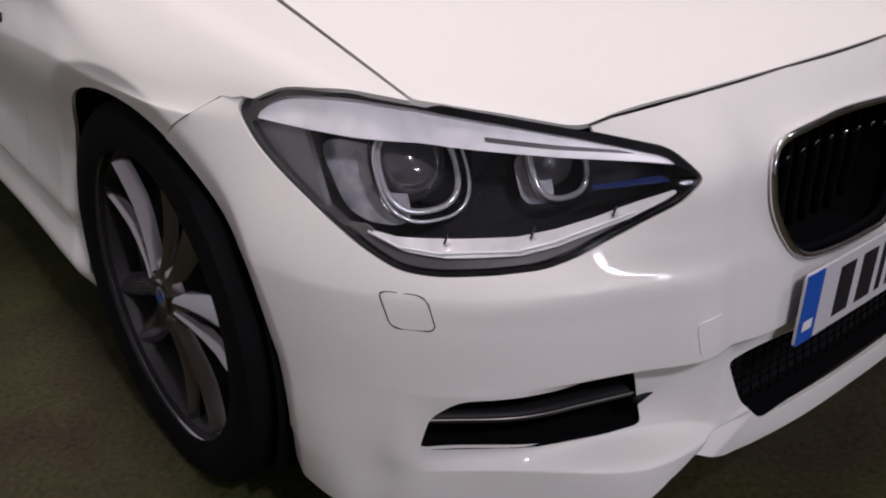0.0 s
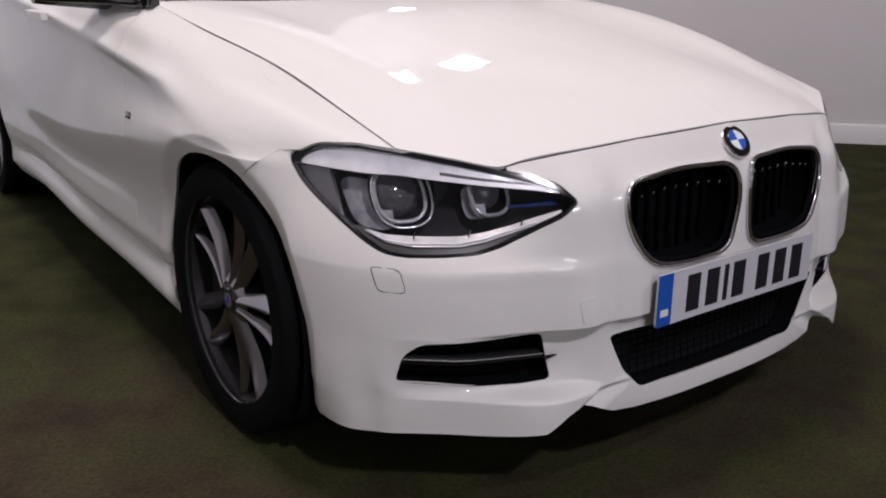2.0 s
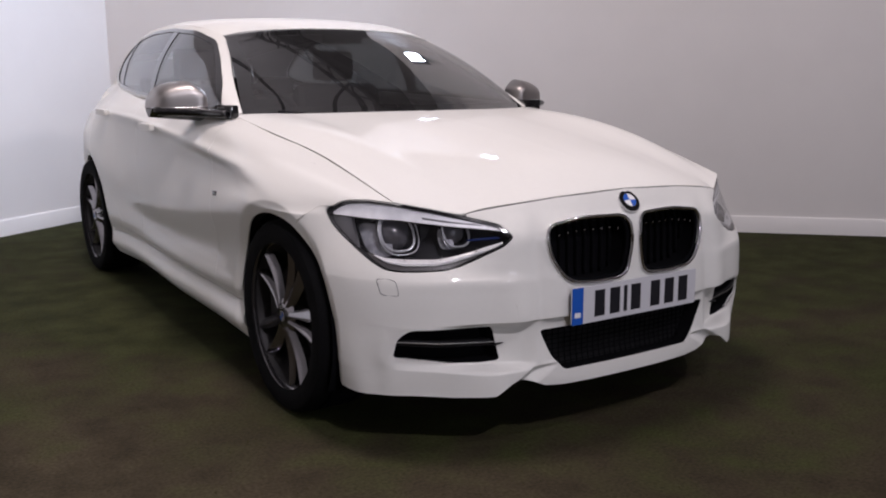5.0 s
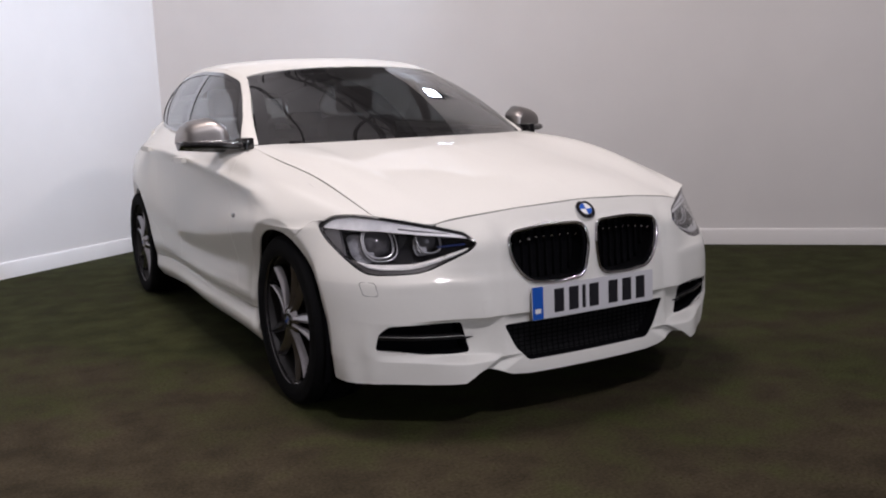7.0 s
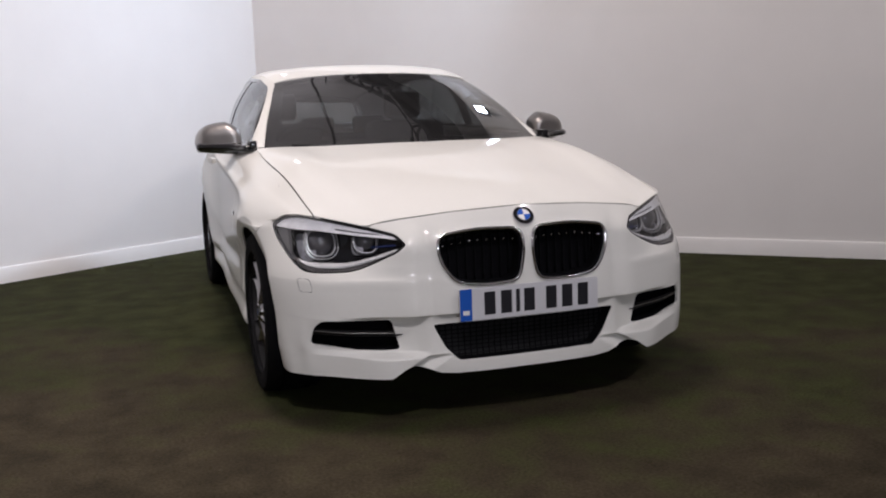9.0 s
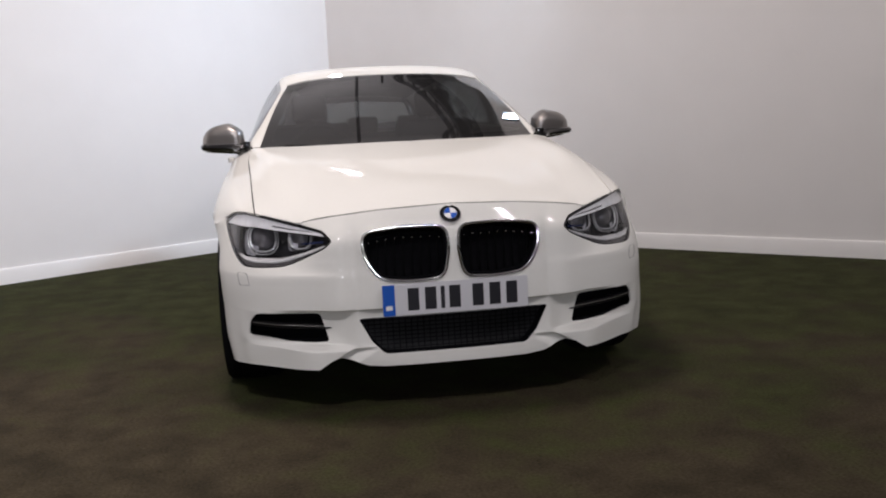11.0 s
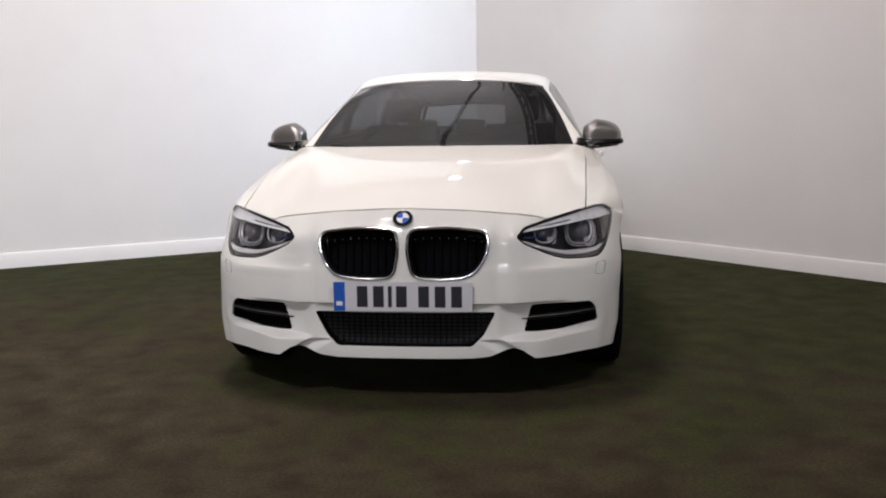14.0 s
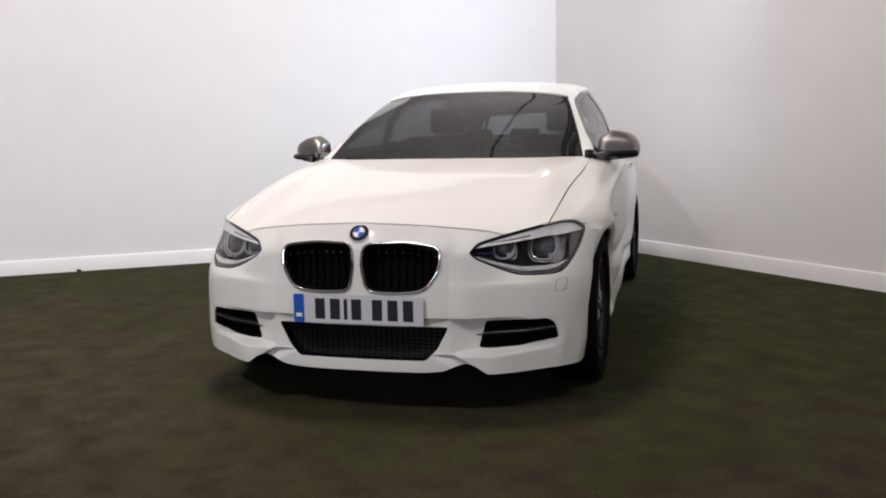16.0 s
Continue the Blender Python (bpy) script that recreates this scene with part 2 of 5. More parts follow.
def panel(name, p, keep, mat, parent, outward, depth=0.018, lift=0.0, label=""):
    """The part of the surface p where keep is positive, cut cleanly, with its rim turned inwards by depth."""
    n, flip = normals(p, outward)
    p = p + n * lift
    d = np.ones(p.shape[:2]) if keep is None else keep
    nv, nu = d.shape
    verts, norms, ids, faces = [], [], {}, []

    def corner(i, j):
        if (i, j) not in ids:
            ids[i, j] = len(verts)
            verts.append(p[i, j])
            norms.append(n[i, j])
        return ids[i, j]

    def between(a, b):
        key = (a, b) if a < b else (b, a)
        if key not in ids:
            a, b = key
            w = d[a] / (d[a] - d[b])
            ids[key] = len(verts)
            verts.append(p[a] * (1 - w) + p[b] * w)
            norms.append(n[a] * (1 - w) + n[b] * w)
        return ids[key]

    pos = d > 0
    count = pos[:-1, :-1].astype(int) + pos[1:, :-1] + pos[:-1, 1:] + pos[1:, 1:]
    for i, j in zip(*np.nonzero(count)):
        ring = [(i, j), (i, j + 1), (i + 1, j + 1), (i + 1, j)]
        if count[i, j] == 4:
            f = [corner(*c) for c in ring]
        else:
            f = []
            for k in range(4):
                a, b = ring[k], ring[(k + 1) % 4]
                if pos[a]:
                    f.append(corner(*a))
                if pos[a] != pos[b]:
                    f.append(between(a, b))
        if len(f) > 2:
            faces.append(f[::-1] if flip else f)
    if depth:
        once = {}
        for f in faces:
            for a, b in zip(f, f[1:] + f[:1]):
                if (b, a) in once:
                    del once[b, a]
                else:
                    once[a, b] = True
        outer, inner = {}, {}
        base = list(verts)
        for a, b in once:
            for c in (a, b):
                if c not in outer:
                    outer[c] = len(verts)
                    verts.append(base[c])
                    inner[c] = len(verts)
                    verts.append(base[c] - np.array(norms[c]) * depth)
            faces.append([outer[b], outer[a], inner[a], inner[b]])
    return part(name, mesh_of(name, verts, faces), mat, parent, label)


def tube(name, path, radius, mat, parent, closed=False, sides=8, flat=1.0, axis=None, label=""):
    """A round or flattened bar along a path."""
    path = np.array(path, float)
    n = len(path)
    tan = (np.roll(path, -1, 0) - np.roll(path, 1, 0)) if closed else np.gradient(path, axis=0)
    tan /= np.linalg.norm(tan, axis=1, keepdims=True)
    up = np.array((0, -1, 0) if axis is None else axis, float)
    verts, faces = [], []
    for k in range(n):
        s = np.cross(tan[k], up)
        s /= max(np.linalg.norm(s), 1e-9)
        o = np.cross(s, tan[k])
        for m in range(sides):
            a = 2 * math.pi * m / sides
            verts.append(path[k] + radius * (math.cos(a) * s + flat * math.sin(a) * o))
    for k in range(n if closed else n - 1):
        for m in range(sides):
            a, b = k * sides + m, k * sides + (m + 1) % sides
            c, e = ((k + 1) % n) * sides + m, ((k + 1) % n) * sides + (m + 1) % sides
            faces.append([a, b, e, c])
    if not closed:
        faces.append(list(range(sides))[::-1])
        faces.append(list(range((n - 1) * sides, n * sides)))
    return part(name, mesh_of(name, verts, faces), mat, parent, label)


def spin(name, profile, mat, parent, place, axis="X", seg=64, closed=False, label=""):
    """A turned shape: profile of (along the axis, radius)."""
    verts, faces = [], []
    k = len(profile)
    for s in range(seg):
        a = 2 * math.pi * s / seg
        for h, r in profile:
            c, e = r * math.cos(a), r * math.sin(a)
            verts.append(Vector(place) + Vector((h, c, e) if axis == "X" else (c, h, e) if axis == "Y" else (c, e, h)))
    for s in range(seg):
        for m in range(k if closed else k - 1):
            a, b = s * k + m, s * k + (m + 1) % k
            c, e = ((s + 1) % seg) * k + m, ((s + 1) % seg) * k + (m + 1) % k
            faces.append([a, b, e, c])
    me = mesh_of(name, verts, faces)
    bm = bmesh.new()
    bm.from_mesh(me)
    bmesh.ops.remove_doubles(bm, verts=bm.verts, dist=1e-5)
    bpy.data.meshes.remove(me)
    return part(name, bm_mesh(name, bm), mat, parent, label)


def block(name, lo, hi, mat, parent=None, bevel=0.0, label="", turn=None, seg=2):
    bm = bmesh.new()
    bmesh.ops.create_cube(bm, size=1)
    lo, hi = Vector(lo), Vector(hi)
    for v in bm.verts:
        v.co = Vector([(lo[i] + hi[i]) / 2 + v.co[i] * (hi[i] - lo[i]) for i in range(3)])
    if bevel:
        bmesh.ops.bevel(bm, geom=list(bm.edges), offset=bevel, segments=seg, affect="EDGES", profile=0.6)
    if turn is not None:
        bmesh.ops.transform(bm, matrix=turn, verts=bm.verts)
    return part(name, bm_mesh(name, bm), mat, parent, label)


def plate_of(name, outline, thick, m, mat, parent, bevel=0.0, label=""):
    """A flat cut-out of that thickness; outline in its own plane, placed by m."""
    bm = bmesh.new()
    f = bm.faces.new([bm.verts.new((x, y, 0)) for x, y in outline])
    g = bmesh.ops.extrude_face_region(bm, geom=[f])
    for v in g["geom"]:
        if isinstance(v, bmesh.types.BMVert):
            v.co.z += thick
    if bevel:
        top = [e for e in bm.edges if all(abs(v.co.z - thick) < 1e-6 for v in e.verts)]
        bmesh.ops.bevel(bm, geom=top, offset=bevel, segments=2, affect="EDGES")
    bmesh.ops.transform(bm, matrix=m, verts=bm.verts)
    return part(name, bm_mesh(name, bm), mat, parent, label)


def smooth01(a, b, v):
    w = np.clip((v - a) / (b - a), 0, 1)
    return w * w * (3 - 2 * w)


def mirrored(p):
    """The whole width from the half with x = 0 in its first column."""
    q = p[:, ::-1].copy()
    q[..., 0] *= -1
    return np.concatenate([q[:, :-1], p], axis=1)


# ---- the room ----
CORNER = Vector((-0.10, 5.70, 0))
LEFT_WAY = Vector((-1, -0.725, 0)).normalized()
RIGHT_WAY = Vector((1, -1.03, 0)).normalized()
HEIGHT = 6.0


def wall(name, a, b, height, mat, thick=0.2, label=""):
    """A wall from a to b with its inner face on that line; the room lies to the right of the way from a to b."""
    way = (b - a).normalized()
    out = Vector((-way.y, way.x, 0))
    bm = bmesh.new()
    low = [bm.verts.new(v) for v in (a, b, b + out * thick, a + out * thick)]
    f = bm.faces.new(low)
    g = bmesh.ops.extrude_face_region(bm, geom=[f])
    bmesh.ops.translate(bm, vec=(0, 0, height), verts=[v for v in g["geom"] if isinstance(v, bmesh.types.BMVert)])
    return tagged(part(name, bm_mesh(name, bm, False), mat), label, "wall", kind="structure")


def partition(name, a, way, tops, thick=0.12):
    """A partition wall along way from a, with its top at the heights in tops (distance, height)."""
    side = Vector((-way.y, way.x, 0))
    if side.y < 0:
        side = -side
    bm = bmesh.new()
    ring = [a + way * tops[-1][0], a + way * tops[0][0]] + [a + way * d + Vector((0, 0, h)) for d, h in tops]
    f = bm.faces.new([bm.verts.new(v) for v in ring])
    g = bmesh.ops.extrude_face_region(bm, geom=[f])
    bmesh.ops.translate(bm, vec=side * thick, verts=[v for v in g["geom"] if isinstance(v, bmesh.types.BMVert)])
    return tagged(part(name, bm_mesh(name, bm, False), WALLPAINT), "plain matt white painted partition wall", "wall", kind="structure")


partition("wall_north", CORNER, LEFT_WAY, [(0, 2.8), (9.0, 2.8)])
partition("wall_east", CORNER, RIGHT_WAY, [(0, 2.6), (2.35, 2.8), (4.4, 4.6), (9.0, 4.6)])
# the hall round the white corner
hall = [Vector((-9.5, 8.5, 0)), Vector((9.5, 8.5, 0)), Vector((9.5, -9.0, 0)), Vector((-9.5, -9.0, 0))]
for name, a, b in (("hall_wall_north", 0, 1), ("hall_wall_east", 1, 2), ("hall_wall_south", 2, 3), ("hall_wall_west", 3, 0)):
    wall(name, hall[a], hall[b], HEIGHT, HALLPAINT, label="pale cladding wall of the hall")


def skirting(name, a, way, length):
    side = Vector((way.y, -way.x, 0))
    if side.dot(Vector((0, 1, 0))) > 0:
        side = -side
    bm = bmesh.new()
    prof = [(0.0, -0.02), (0.02, -0.02), (0.02, 0.100), (0.014, 0.112), (0.006, 0.116), (0.0, 0.116)]
    ends = [[bm.verts.new(a + way * s + side * o + Vector((0, 0, h))) for o, h in prof] for s in (0.0, length)]
    k = len(prof)
    for i in range(k):
        bm.faces.new((ends[0][i], ends[0][(i + 1) % k], ends[1][(i + 1) % k], ends[1][i]))
    bm.faces.new(ends[0])
    bm.faces.new(ends[1])
    return tagged(part(name, bm_mesh(name, bm), SKIRTING), "white painted skirting board along the wall", "skirting board", kind="structure")


skirting("baseboard_north", CORNER + LEFT_WAY * 0.001, LEFT_WAY, 9.9)
skirting("baseboard_east", CORNER + RIGHT_WAY * 0.024, RIGHT_WAY, 9.9)

# floor under the turf
TURF = bpy.data.materials.new("turf_mat")
TURF.use_nodes = True
nt = TURF.node_tree
bs = nt.nodes["Principled BSDF"]
bs.inputs["Roughness"].default_value = 0.9
bs.inputs["Specular IOR Level"].default_value = 0.08
tc = nt.nodes.new("ShaderNodeTexCoord")


def noise_node(scale, detail):
    n = nt.nodes.new("ShaderNodeTexNoise")
    n.inputs["Scale"].default_value, n.inputs["Detail"].default_value = scale, detail
    nt.links.new(tc.outputs["Object"], n.inputs["Vector"])
    return n


big, mid_n, fine = noise_node(1.3, 3), noise_node(5.5, 8), noise_node(90, 6)
sep = nt.nodes.new("ShaderNodeSeparateXYZ")
nt.links.new(tc.outputs["Object"], sep.inputs[0])
# browner towards the front and left, greener towards the back
brown_shift = nt.nodes.new("ShaderNodeMapRange")
brown_shift.inputs["From Min"].default_value, brown_shift.inputs["From Max"].default_value = 0.45, 3.0
brown_shift.inputs["To Min"].default_value, brown_shift.inputs["To Max"].default_value = -0.16, 0.12
side_way, side_scaled = (nt.nodes.new("ShaderNodeMath") for _ in range(2))
side_way.operation, side_scaled.operation = "ADD", "MULTIPLY_ADD"
side_way.inputs[1].default_value = 1.5
side_way.use_clamp = True
side_scaled.inputs[1].default_value = 1.7
nt.links.new(sep.outputs["X"], side_way.inputs[0])
nt.links.new(side_way.outputs[0], side_scaled.inputs[0])
nt.links.new(sep.outputs["Y"], side_scaled.inputs[2])
nt.links.new(side_scaled.outputs[0], brown_shift.inputs[0])
add1, add2, half = (nt.nodes.new("ShaderNodeMath") for _ in range(3))
half.operation = "MULTIPLY"
half.inputs[1].default_value = 0.5
add1.inputs[1].default_value = 0.0
nt.links.new(mid_n.outputs["Fac"], add1.inputs[0])
nt.links.new(big.outputs["Fac"], add1.inputs[1])
nt.links.new(add1.outputs[0], half.inputs[0])
nt.links.new(half.outputs[0], add2.inputs[0])
nt.links.new(brown_shift.outputs[0], add2.inputs[1])
ramp = nt.nodes.new("ShaderNodeValToRGB")
ramp.color_ramp.elements[0].color, ramp.color_ramp.elements[0].position = (0.046, 0.037, 0.023, 1), 0.40
ramp.color_ramp.elements[1].color, ramp.color_ramp.elements[1].position = (0.031, 0.034, 0.013, 1), 0.58
nt.links.new(add2.outputs[0], ramp.inputs[0])
span = nt.nodes.new("ShaderNodeMapRange")
span.inputs["From Min"].default_value, span.inputs["From Max"].default_value = 0.3, 0.7
span.inputs["To Min"].default_value, span.inputs["To Max"].default_value = 0.72, 1.28
nt.links.new(fine.outputs["Fac"], span.inputs[0])
sc = nt.nodes.new("ShaderNodeVectorMath")
sc.operation = "SCALE"
nt.links.new(ramp.outputs[0], sc.inputs[0])
nt.links.new(span.outputs[0], sc.inputs["Scale"])
tread = nt.nodes.new("ShaderNodeMapRange")
tread.inputs["From Min"].default_value, tread.inputs["From Max"].default_value = 0.34, 0.66
tread.inputs["To Min"].default_value, tread.inputs["To Max"].default_value = 0.72, 1.32
nt.links.new(mid_n.outputs["Fac"], tread.inputs[0])
sc2 = nt.nodes.new("ShaderNodeVectorMath")
sc2.operation = "SCALE"
nt.links.new(sc.outputs[0], sc2.inputs[0])
nt.links.new(tread.outputs[0], sc2.inputs["Scale"])
nt.links.new(sc2.outputs[0], bs.inputs["Base Color"])
bp = nt.nodes.new("ShaderNodeBump")
bp.inputs["Strength"].default_value, bp.inputs["Distance"].default_value = 0.35, 0.003
nt.links.new(fine.outputs["Fac"], bp.inputs["Height"])
nt.links.new(bp.outputs[0], bs.inputs["Normal"])
floor_corners = hall
bm = bmesh.new()
f = bm.faces.new([bm.verts.new(v) for v in floor_corners])
g = bmesh.ops.extrude_face_region(bm, geom=[f])
bmesh.ops.translate(bm, vec=(0, 0, -0.15), verts=[v for v in g["geom"] if isinstance(v, bmesh.types.BMVert)])
tagged(part("floor", bm_mesh("floor", bm, False), TURF), "dark green artificial turf covering the whole floor", "turf", kind="structure")
bm = bmesh.new()
f = bm.faces.new([bm.verts.new(v + Vector((0, 0, HEIGHT))) for v in floor_corners])
g = bmesh.ops.extrude_face_region(bm, geom=[f])
bmesh.ops.translate(bm, vec=(0, 0, 0.15), verts=[v for v in g["geom"] if isinstance(v, bmesh.types.BMVert)])
tagged(part("ceiling", bm_mesh("ceiling", bm, False), CEILING), "pale painted high ceiling", "ceiling", kind="structure")

# ---- the car: design lines of the right half, nose at y = 0, x counted outwards ----
HUB_F, HUB_R, HUB_Z, ARCH = 0.749, 3.44, 0.312, 0.340

car = new("car")
tagged(car, "white five-door hatchback with dark alloy wheels, parked on turf", "car")


SIDE_Y = [0.285, 0.50, 0.75, 1.05, 1.40, 2.00, 2.70, 3.44, 3.85, 4.16]


def station(*xz):
    return [(x, y, z) for y, (x, z) in zip(SIDE_Y, xz)]


BELT = station((0.685, 0.7215), (0.697, 0.780), (0.708, 0.838), (0.722, 0.883), (0.722, 0.935), (0.746, 0.962), (0.693, 0.985), (0.606, 1.02), (0.507, 1.04), (0.454, 1.05))
SIDE_LINES = [
    station((0.745, 0.15), (0.796, 0.15), (0.816, 0.15), (0.818, 0.16), (0.802, 0.165), (0.785, 0.165), (0.754, 0.17), (0.749, 0.18), (0.671, 0.24), (0.567, 0.28)),
    station((0.755, 0.23), (0.816, 0.23), (0.841, 0.23), (0.854, 0.228), (0.840, 0.225), (0.825, 0.226), (0.794, 0.23), (0.779, 0.25), (0.698, 0.32), (0.584, 0.36)),
    station((0.757, 0.262), (0.818, 0.262), (0.846, 0.292), (0.838, 0.296), (0.824, 0.294), (0.808, 0.294), (0.780, 0.298), (0.789, 0.29), (0.708, 0.36), (0.588, 0.4)),
    station((0.772, 0.35), (0.834, 0.35), (0.862, 0.35), (0.852, 0.345), (0.838, 0.334), (0.822, 0.332), (0.794, 0.336), (0.801, 0.38), (0.717, 0.43), (0.592, 0.46)),
    station((0.777, 0.45), (0.838, 0.45), (0.876, 0.45), (0.850, 0.4), (0.832, 0.385), (0.816, 0.378), (0.797, 0.385), (0.810, 0.46), (0.724, 0.5), (0.596, 0.53)),
    station((0.774, 0.55), (0.838, 0.55), (0.880, 0.56), (0.846, 0.5), (0.823, 0.455), (0.810, 0.43), (0.797, 0.445), (0.813, 0.56), (0.726, 0.59), (0.596, 0.62)),
    station((0.764, 0.65), (0.828, 0.65), (0.878, 0.645), (0.868, 0.625), (0.850, 0.588), (0.832, 0.535), (0.808, 0.56), (0.813, 0.68), (0.722, 0.71), (0.588, 0.74)),
    station((0.738, 0.69), (0.806, 0.692), (0.862, 0.7), (0.848, 0.737), (0.828, 0.77), (0.818, 0.82), (0.794, 0.85), (0.776, 0.85), (0.706, 0.82), (0.575, 0.84)),
    station((0.728, 0.706), (0.788, 0.722), (0.836, 0.742), (0.847, 0.776), (0.840, 0.812), (0.833, 0.864), (0.799, 0.893), (0.751, 0.895), (0.669, 0.89), (0.559, 0.91)),
    station((0.718, 0.712), (0.768, 0.742), (0.802, 0.775), (0.818, 0.808), (0.820, 0.84), (0.818, 0.884), (0.783, 0.914), (0.724, 0.92), (0.632, 0.93), (0.542, 0.95)),
    station((0.702, 0.716), (0.736, 0.758), (0.763, 0.8), (0.786, 0.842), (0.793, 0.884), (0.793, 0.92), (0.750, 0.945), (0.670, 0.962), (0.579, 0.98), (0.508, 1)),
    BELT,
]


def arch_out(y, z):
    """Distance outside the wheel arches."""
    return np.minimum(np.hypot(y - HUB_F, z - HUB_Z), np.hypot(y - HUB_R, z - HUB_Z)) - ARCH


def flare(p):
    """Chamfers the skin round the wheel arches."""
    d = arch_out(p[..., 1], p[..., 2])
    q = p.copy()
    q[..., 0] -= 0.017 * np.clip(1 - d / 0.040, 0, 1) * np.sign(p[..., 0])
    return q


SIDE = flare(loft(SIDE_LINES, 330, 150, True))
SY, SZ, SX = SIDE[..., 1], SIDE[..., 2], SIDE[..., 0]


def level(z, *xy):
    return [(x, y, z) for x, y in xy]


FASCIA_LINES = [
    level(0.150, (0, 0.032), (0.20, 0.038), (0.33, 0.046), (0.40, 0.046), (0.48, 0.052), (0.60, 0.134), (0.733, 0.246), (0.780, 0.300), (0.797, 0.405), (0.83, 0.66)),
    level(0.180, (0, 0.021), (0.20, 0.028), (0.33, 0.041), (0.40, 0.043), (0.48, 0.049), (0.60, 0.134), (0.737, 0.244), (0.786, 0.300), (0.803, 0.405), (0.84, 0.66)),
    level(0.205, (0, 0.020), (0.20, 0.027), (0.33, 0.038), (0.40, 0.040), (0.48, 0.048), (0.60, 0.133), (0.741, 0.242), (0.790, 0.300), (0.809, 0.405), (0.85, 0.66)),
    # lower and upper side of the crease that runs out from the winglet's tip
    [(0, 0.024, 0.236), (0.20, 0.030, 0.236), (0.33, 0.036, 0.240), (0.40, 0.036, 0.242), (0.48, 0.049, 0.241), (0.60, 0.131, 0.246), (0.746, 0.239, 0.254), (0.795, 0.301, 0.247), (0.818, 0.407, 0.247), (0.86, 0.66, 0.247)],
    [(0, 0.026, 0.242), (0.20, 0.032, 0.242), (0.33, 0.037, 0.246), (0.40, 0.041, 0.247), (0.48, 0.055, 0.245), (0.60, 0.135, 0.250), (0.747, 0.239, 0.258), (0.796, 0.302, 0.253), (0.820, 0.408, 0.253), (0.863, 0.66, 0.253)],
    [(0, 0.029, 0.258), (0.20, 0.035, 0.258), (0.33, 0.040, 0.261), (0.40, 0.076, 0.262), (0.48, 0.110, 0.264), (0.60, 0.154, 0.269), (0.751, 0.237, 0.280), (0.798, 0.304, 0.280), (0.823, 0.408, 0.280), (0.866, 0.66, 0.280)],
    level(0.330, (0, 0.030), (0.20, 0.035), (0.33, 0.045), (0.40, 0.074), (0.48, 0.106), (0.60, 0.138), (0.753, 0.237), (0.800, 0.308), (0.828, 0.411), (0.87, 0.66)),
    level(0.380, (0, 0.022), (0.20, 0.028), (0.33, 0.040), (0.40, 0.060), (0.48, 0.094), (0.60, 0.1235), (0.754, 0.239), (0.800, 0.312), (0.831, 0.415), (0.872, 0.66)),
    level(0.388, (0, 0.018), (0.20, 0.024), (0.33, 0.032), (0.40, 0.034), (0.48, 0.066), (0.60, 0.120), (0.755, 0.240), (0.800, 0.312), (0.832, 0.415), (0.872, 0.66)),
    level(0.470, (0, 0.014), (0.20, 0.022), (0.33, 0.038), (0.40, 0.041), (0.48, 0.070), (0.60, 0.123), (0.756, 0.247), (0.801, 0.320), (0.834, 0.42), (0.873, 0.66)),
    level(0.509, (0, 0.014), (0.20, 0.024), (0.33, 0.042), (0.40, 0.046), (0.48, 0.074), (0.60, 0.127), (0.756, 0.255), (0.801, 0.328), (0.834, 0.428), (0.873, 0.66)),
    level(0.520, (0, 0.014), (0.20, 0.026), (0.33, 0.044), (0.40, 0.049), (0.48, 0.079), (0.60, 0.133), (0.755, 0.259), (0.800, 0.332), (0.833, 0.431), (0.872, 0.66)),
    level(0.560, (0, 0.014), (0.20, 0.028), (0.33, 0.049), (0.40, 0.056), (0.48, 0.090), (0.60, 0.157), (0.752, 0.279), (0.796, 0.354), (0.829, 0.450), (0.870, 0.66)),
    level(0.630, (0, 0.018), (0.20, 0.034), (0.33, 0.058), (0.40, 0.068), (0.48, 0.110), (0.60, 0.190), (0.748, 0.325), (0.788, 0.405), (0.815, 0.48), (0.862, 0.66)),
    level(0.700, (0, 0.050), (0.20, 0.066), (0.33, 0.094), (0.40, 0.115), (0.48, 0.152), (0.60, 0.218), (0.725, 0.346), (0.764, 0.415), (0.79, 0.495), (0.835, 0.66)),
    level(0.745, (0, 0.074), (0.20, 0.092), (0.33, 0.125), (0.40, 0.150), (0.48, 0.190), (0.60, 0.235), (0.700, 0.325), (0.739, 0.395), (0.765, 0.48), (0.81, 0.66)),
]


def with_corner(line):
    """Adds knots beside the outer corner: a straight plate and a sharp edge below the crease, a rounded skin above it."""
    q = np.array(line)
    t = np.concatenate([[0], np.cumsum(np.linalg.norm(np.diff(q, axis=0), axis=1))])
    extra = []
    for i, w in ((5, 0.78), (6, 0.30)):
        straight = q[i] + (q[i + 1] - q[i]) * w
        round_skin = natural(t, q, np.array([t[i] + (t[i + 1] - t[i]) * w]))[0]
        extra.append(round_skin + (straight - round_skin) * float(np.interp(q[5, 2], (0.272, 0.40), (1, 0))))
    return line[:6] + [tuple(extra[0])] + line[6:7] + [tuple(extra[1])] + line[7:]


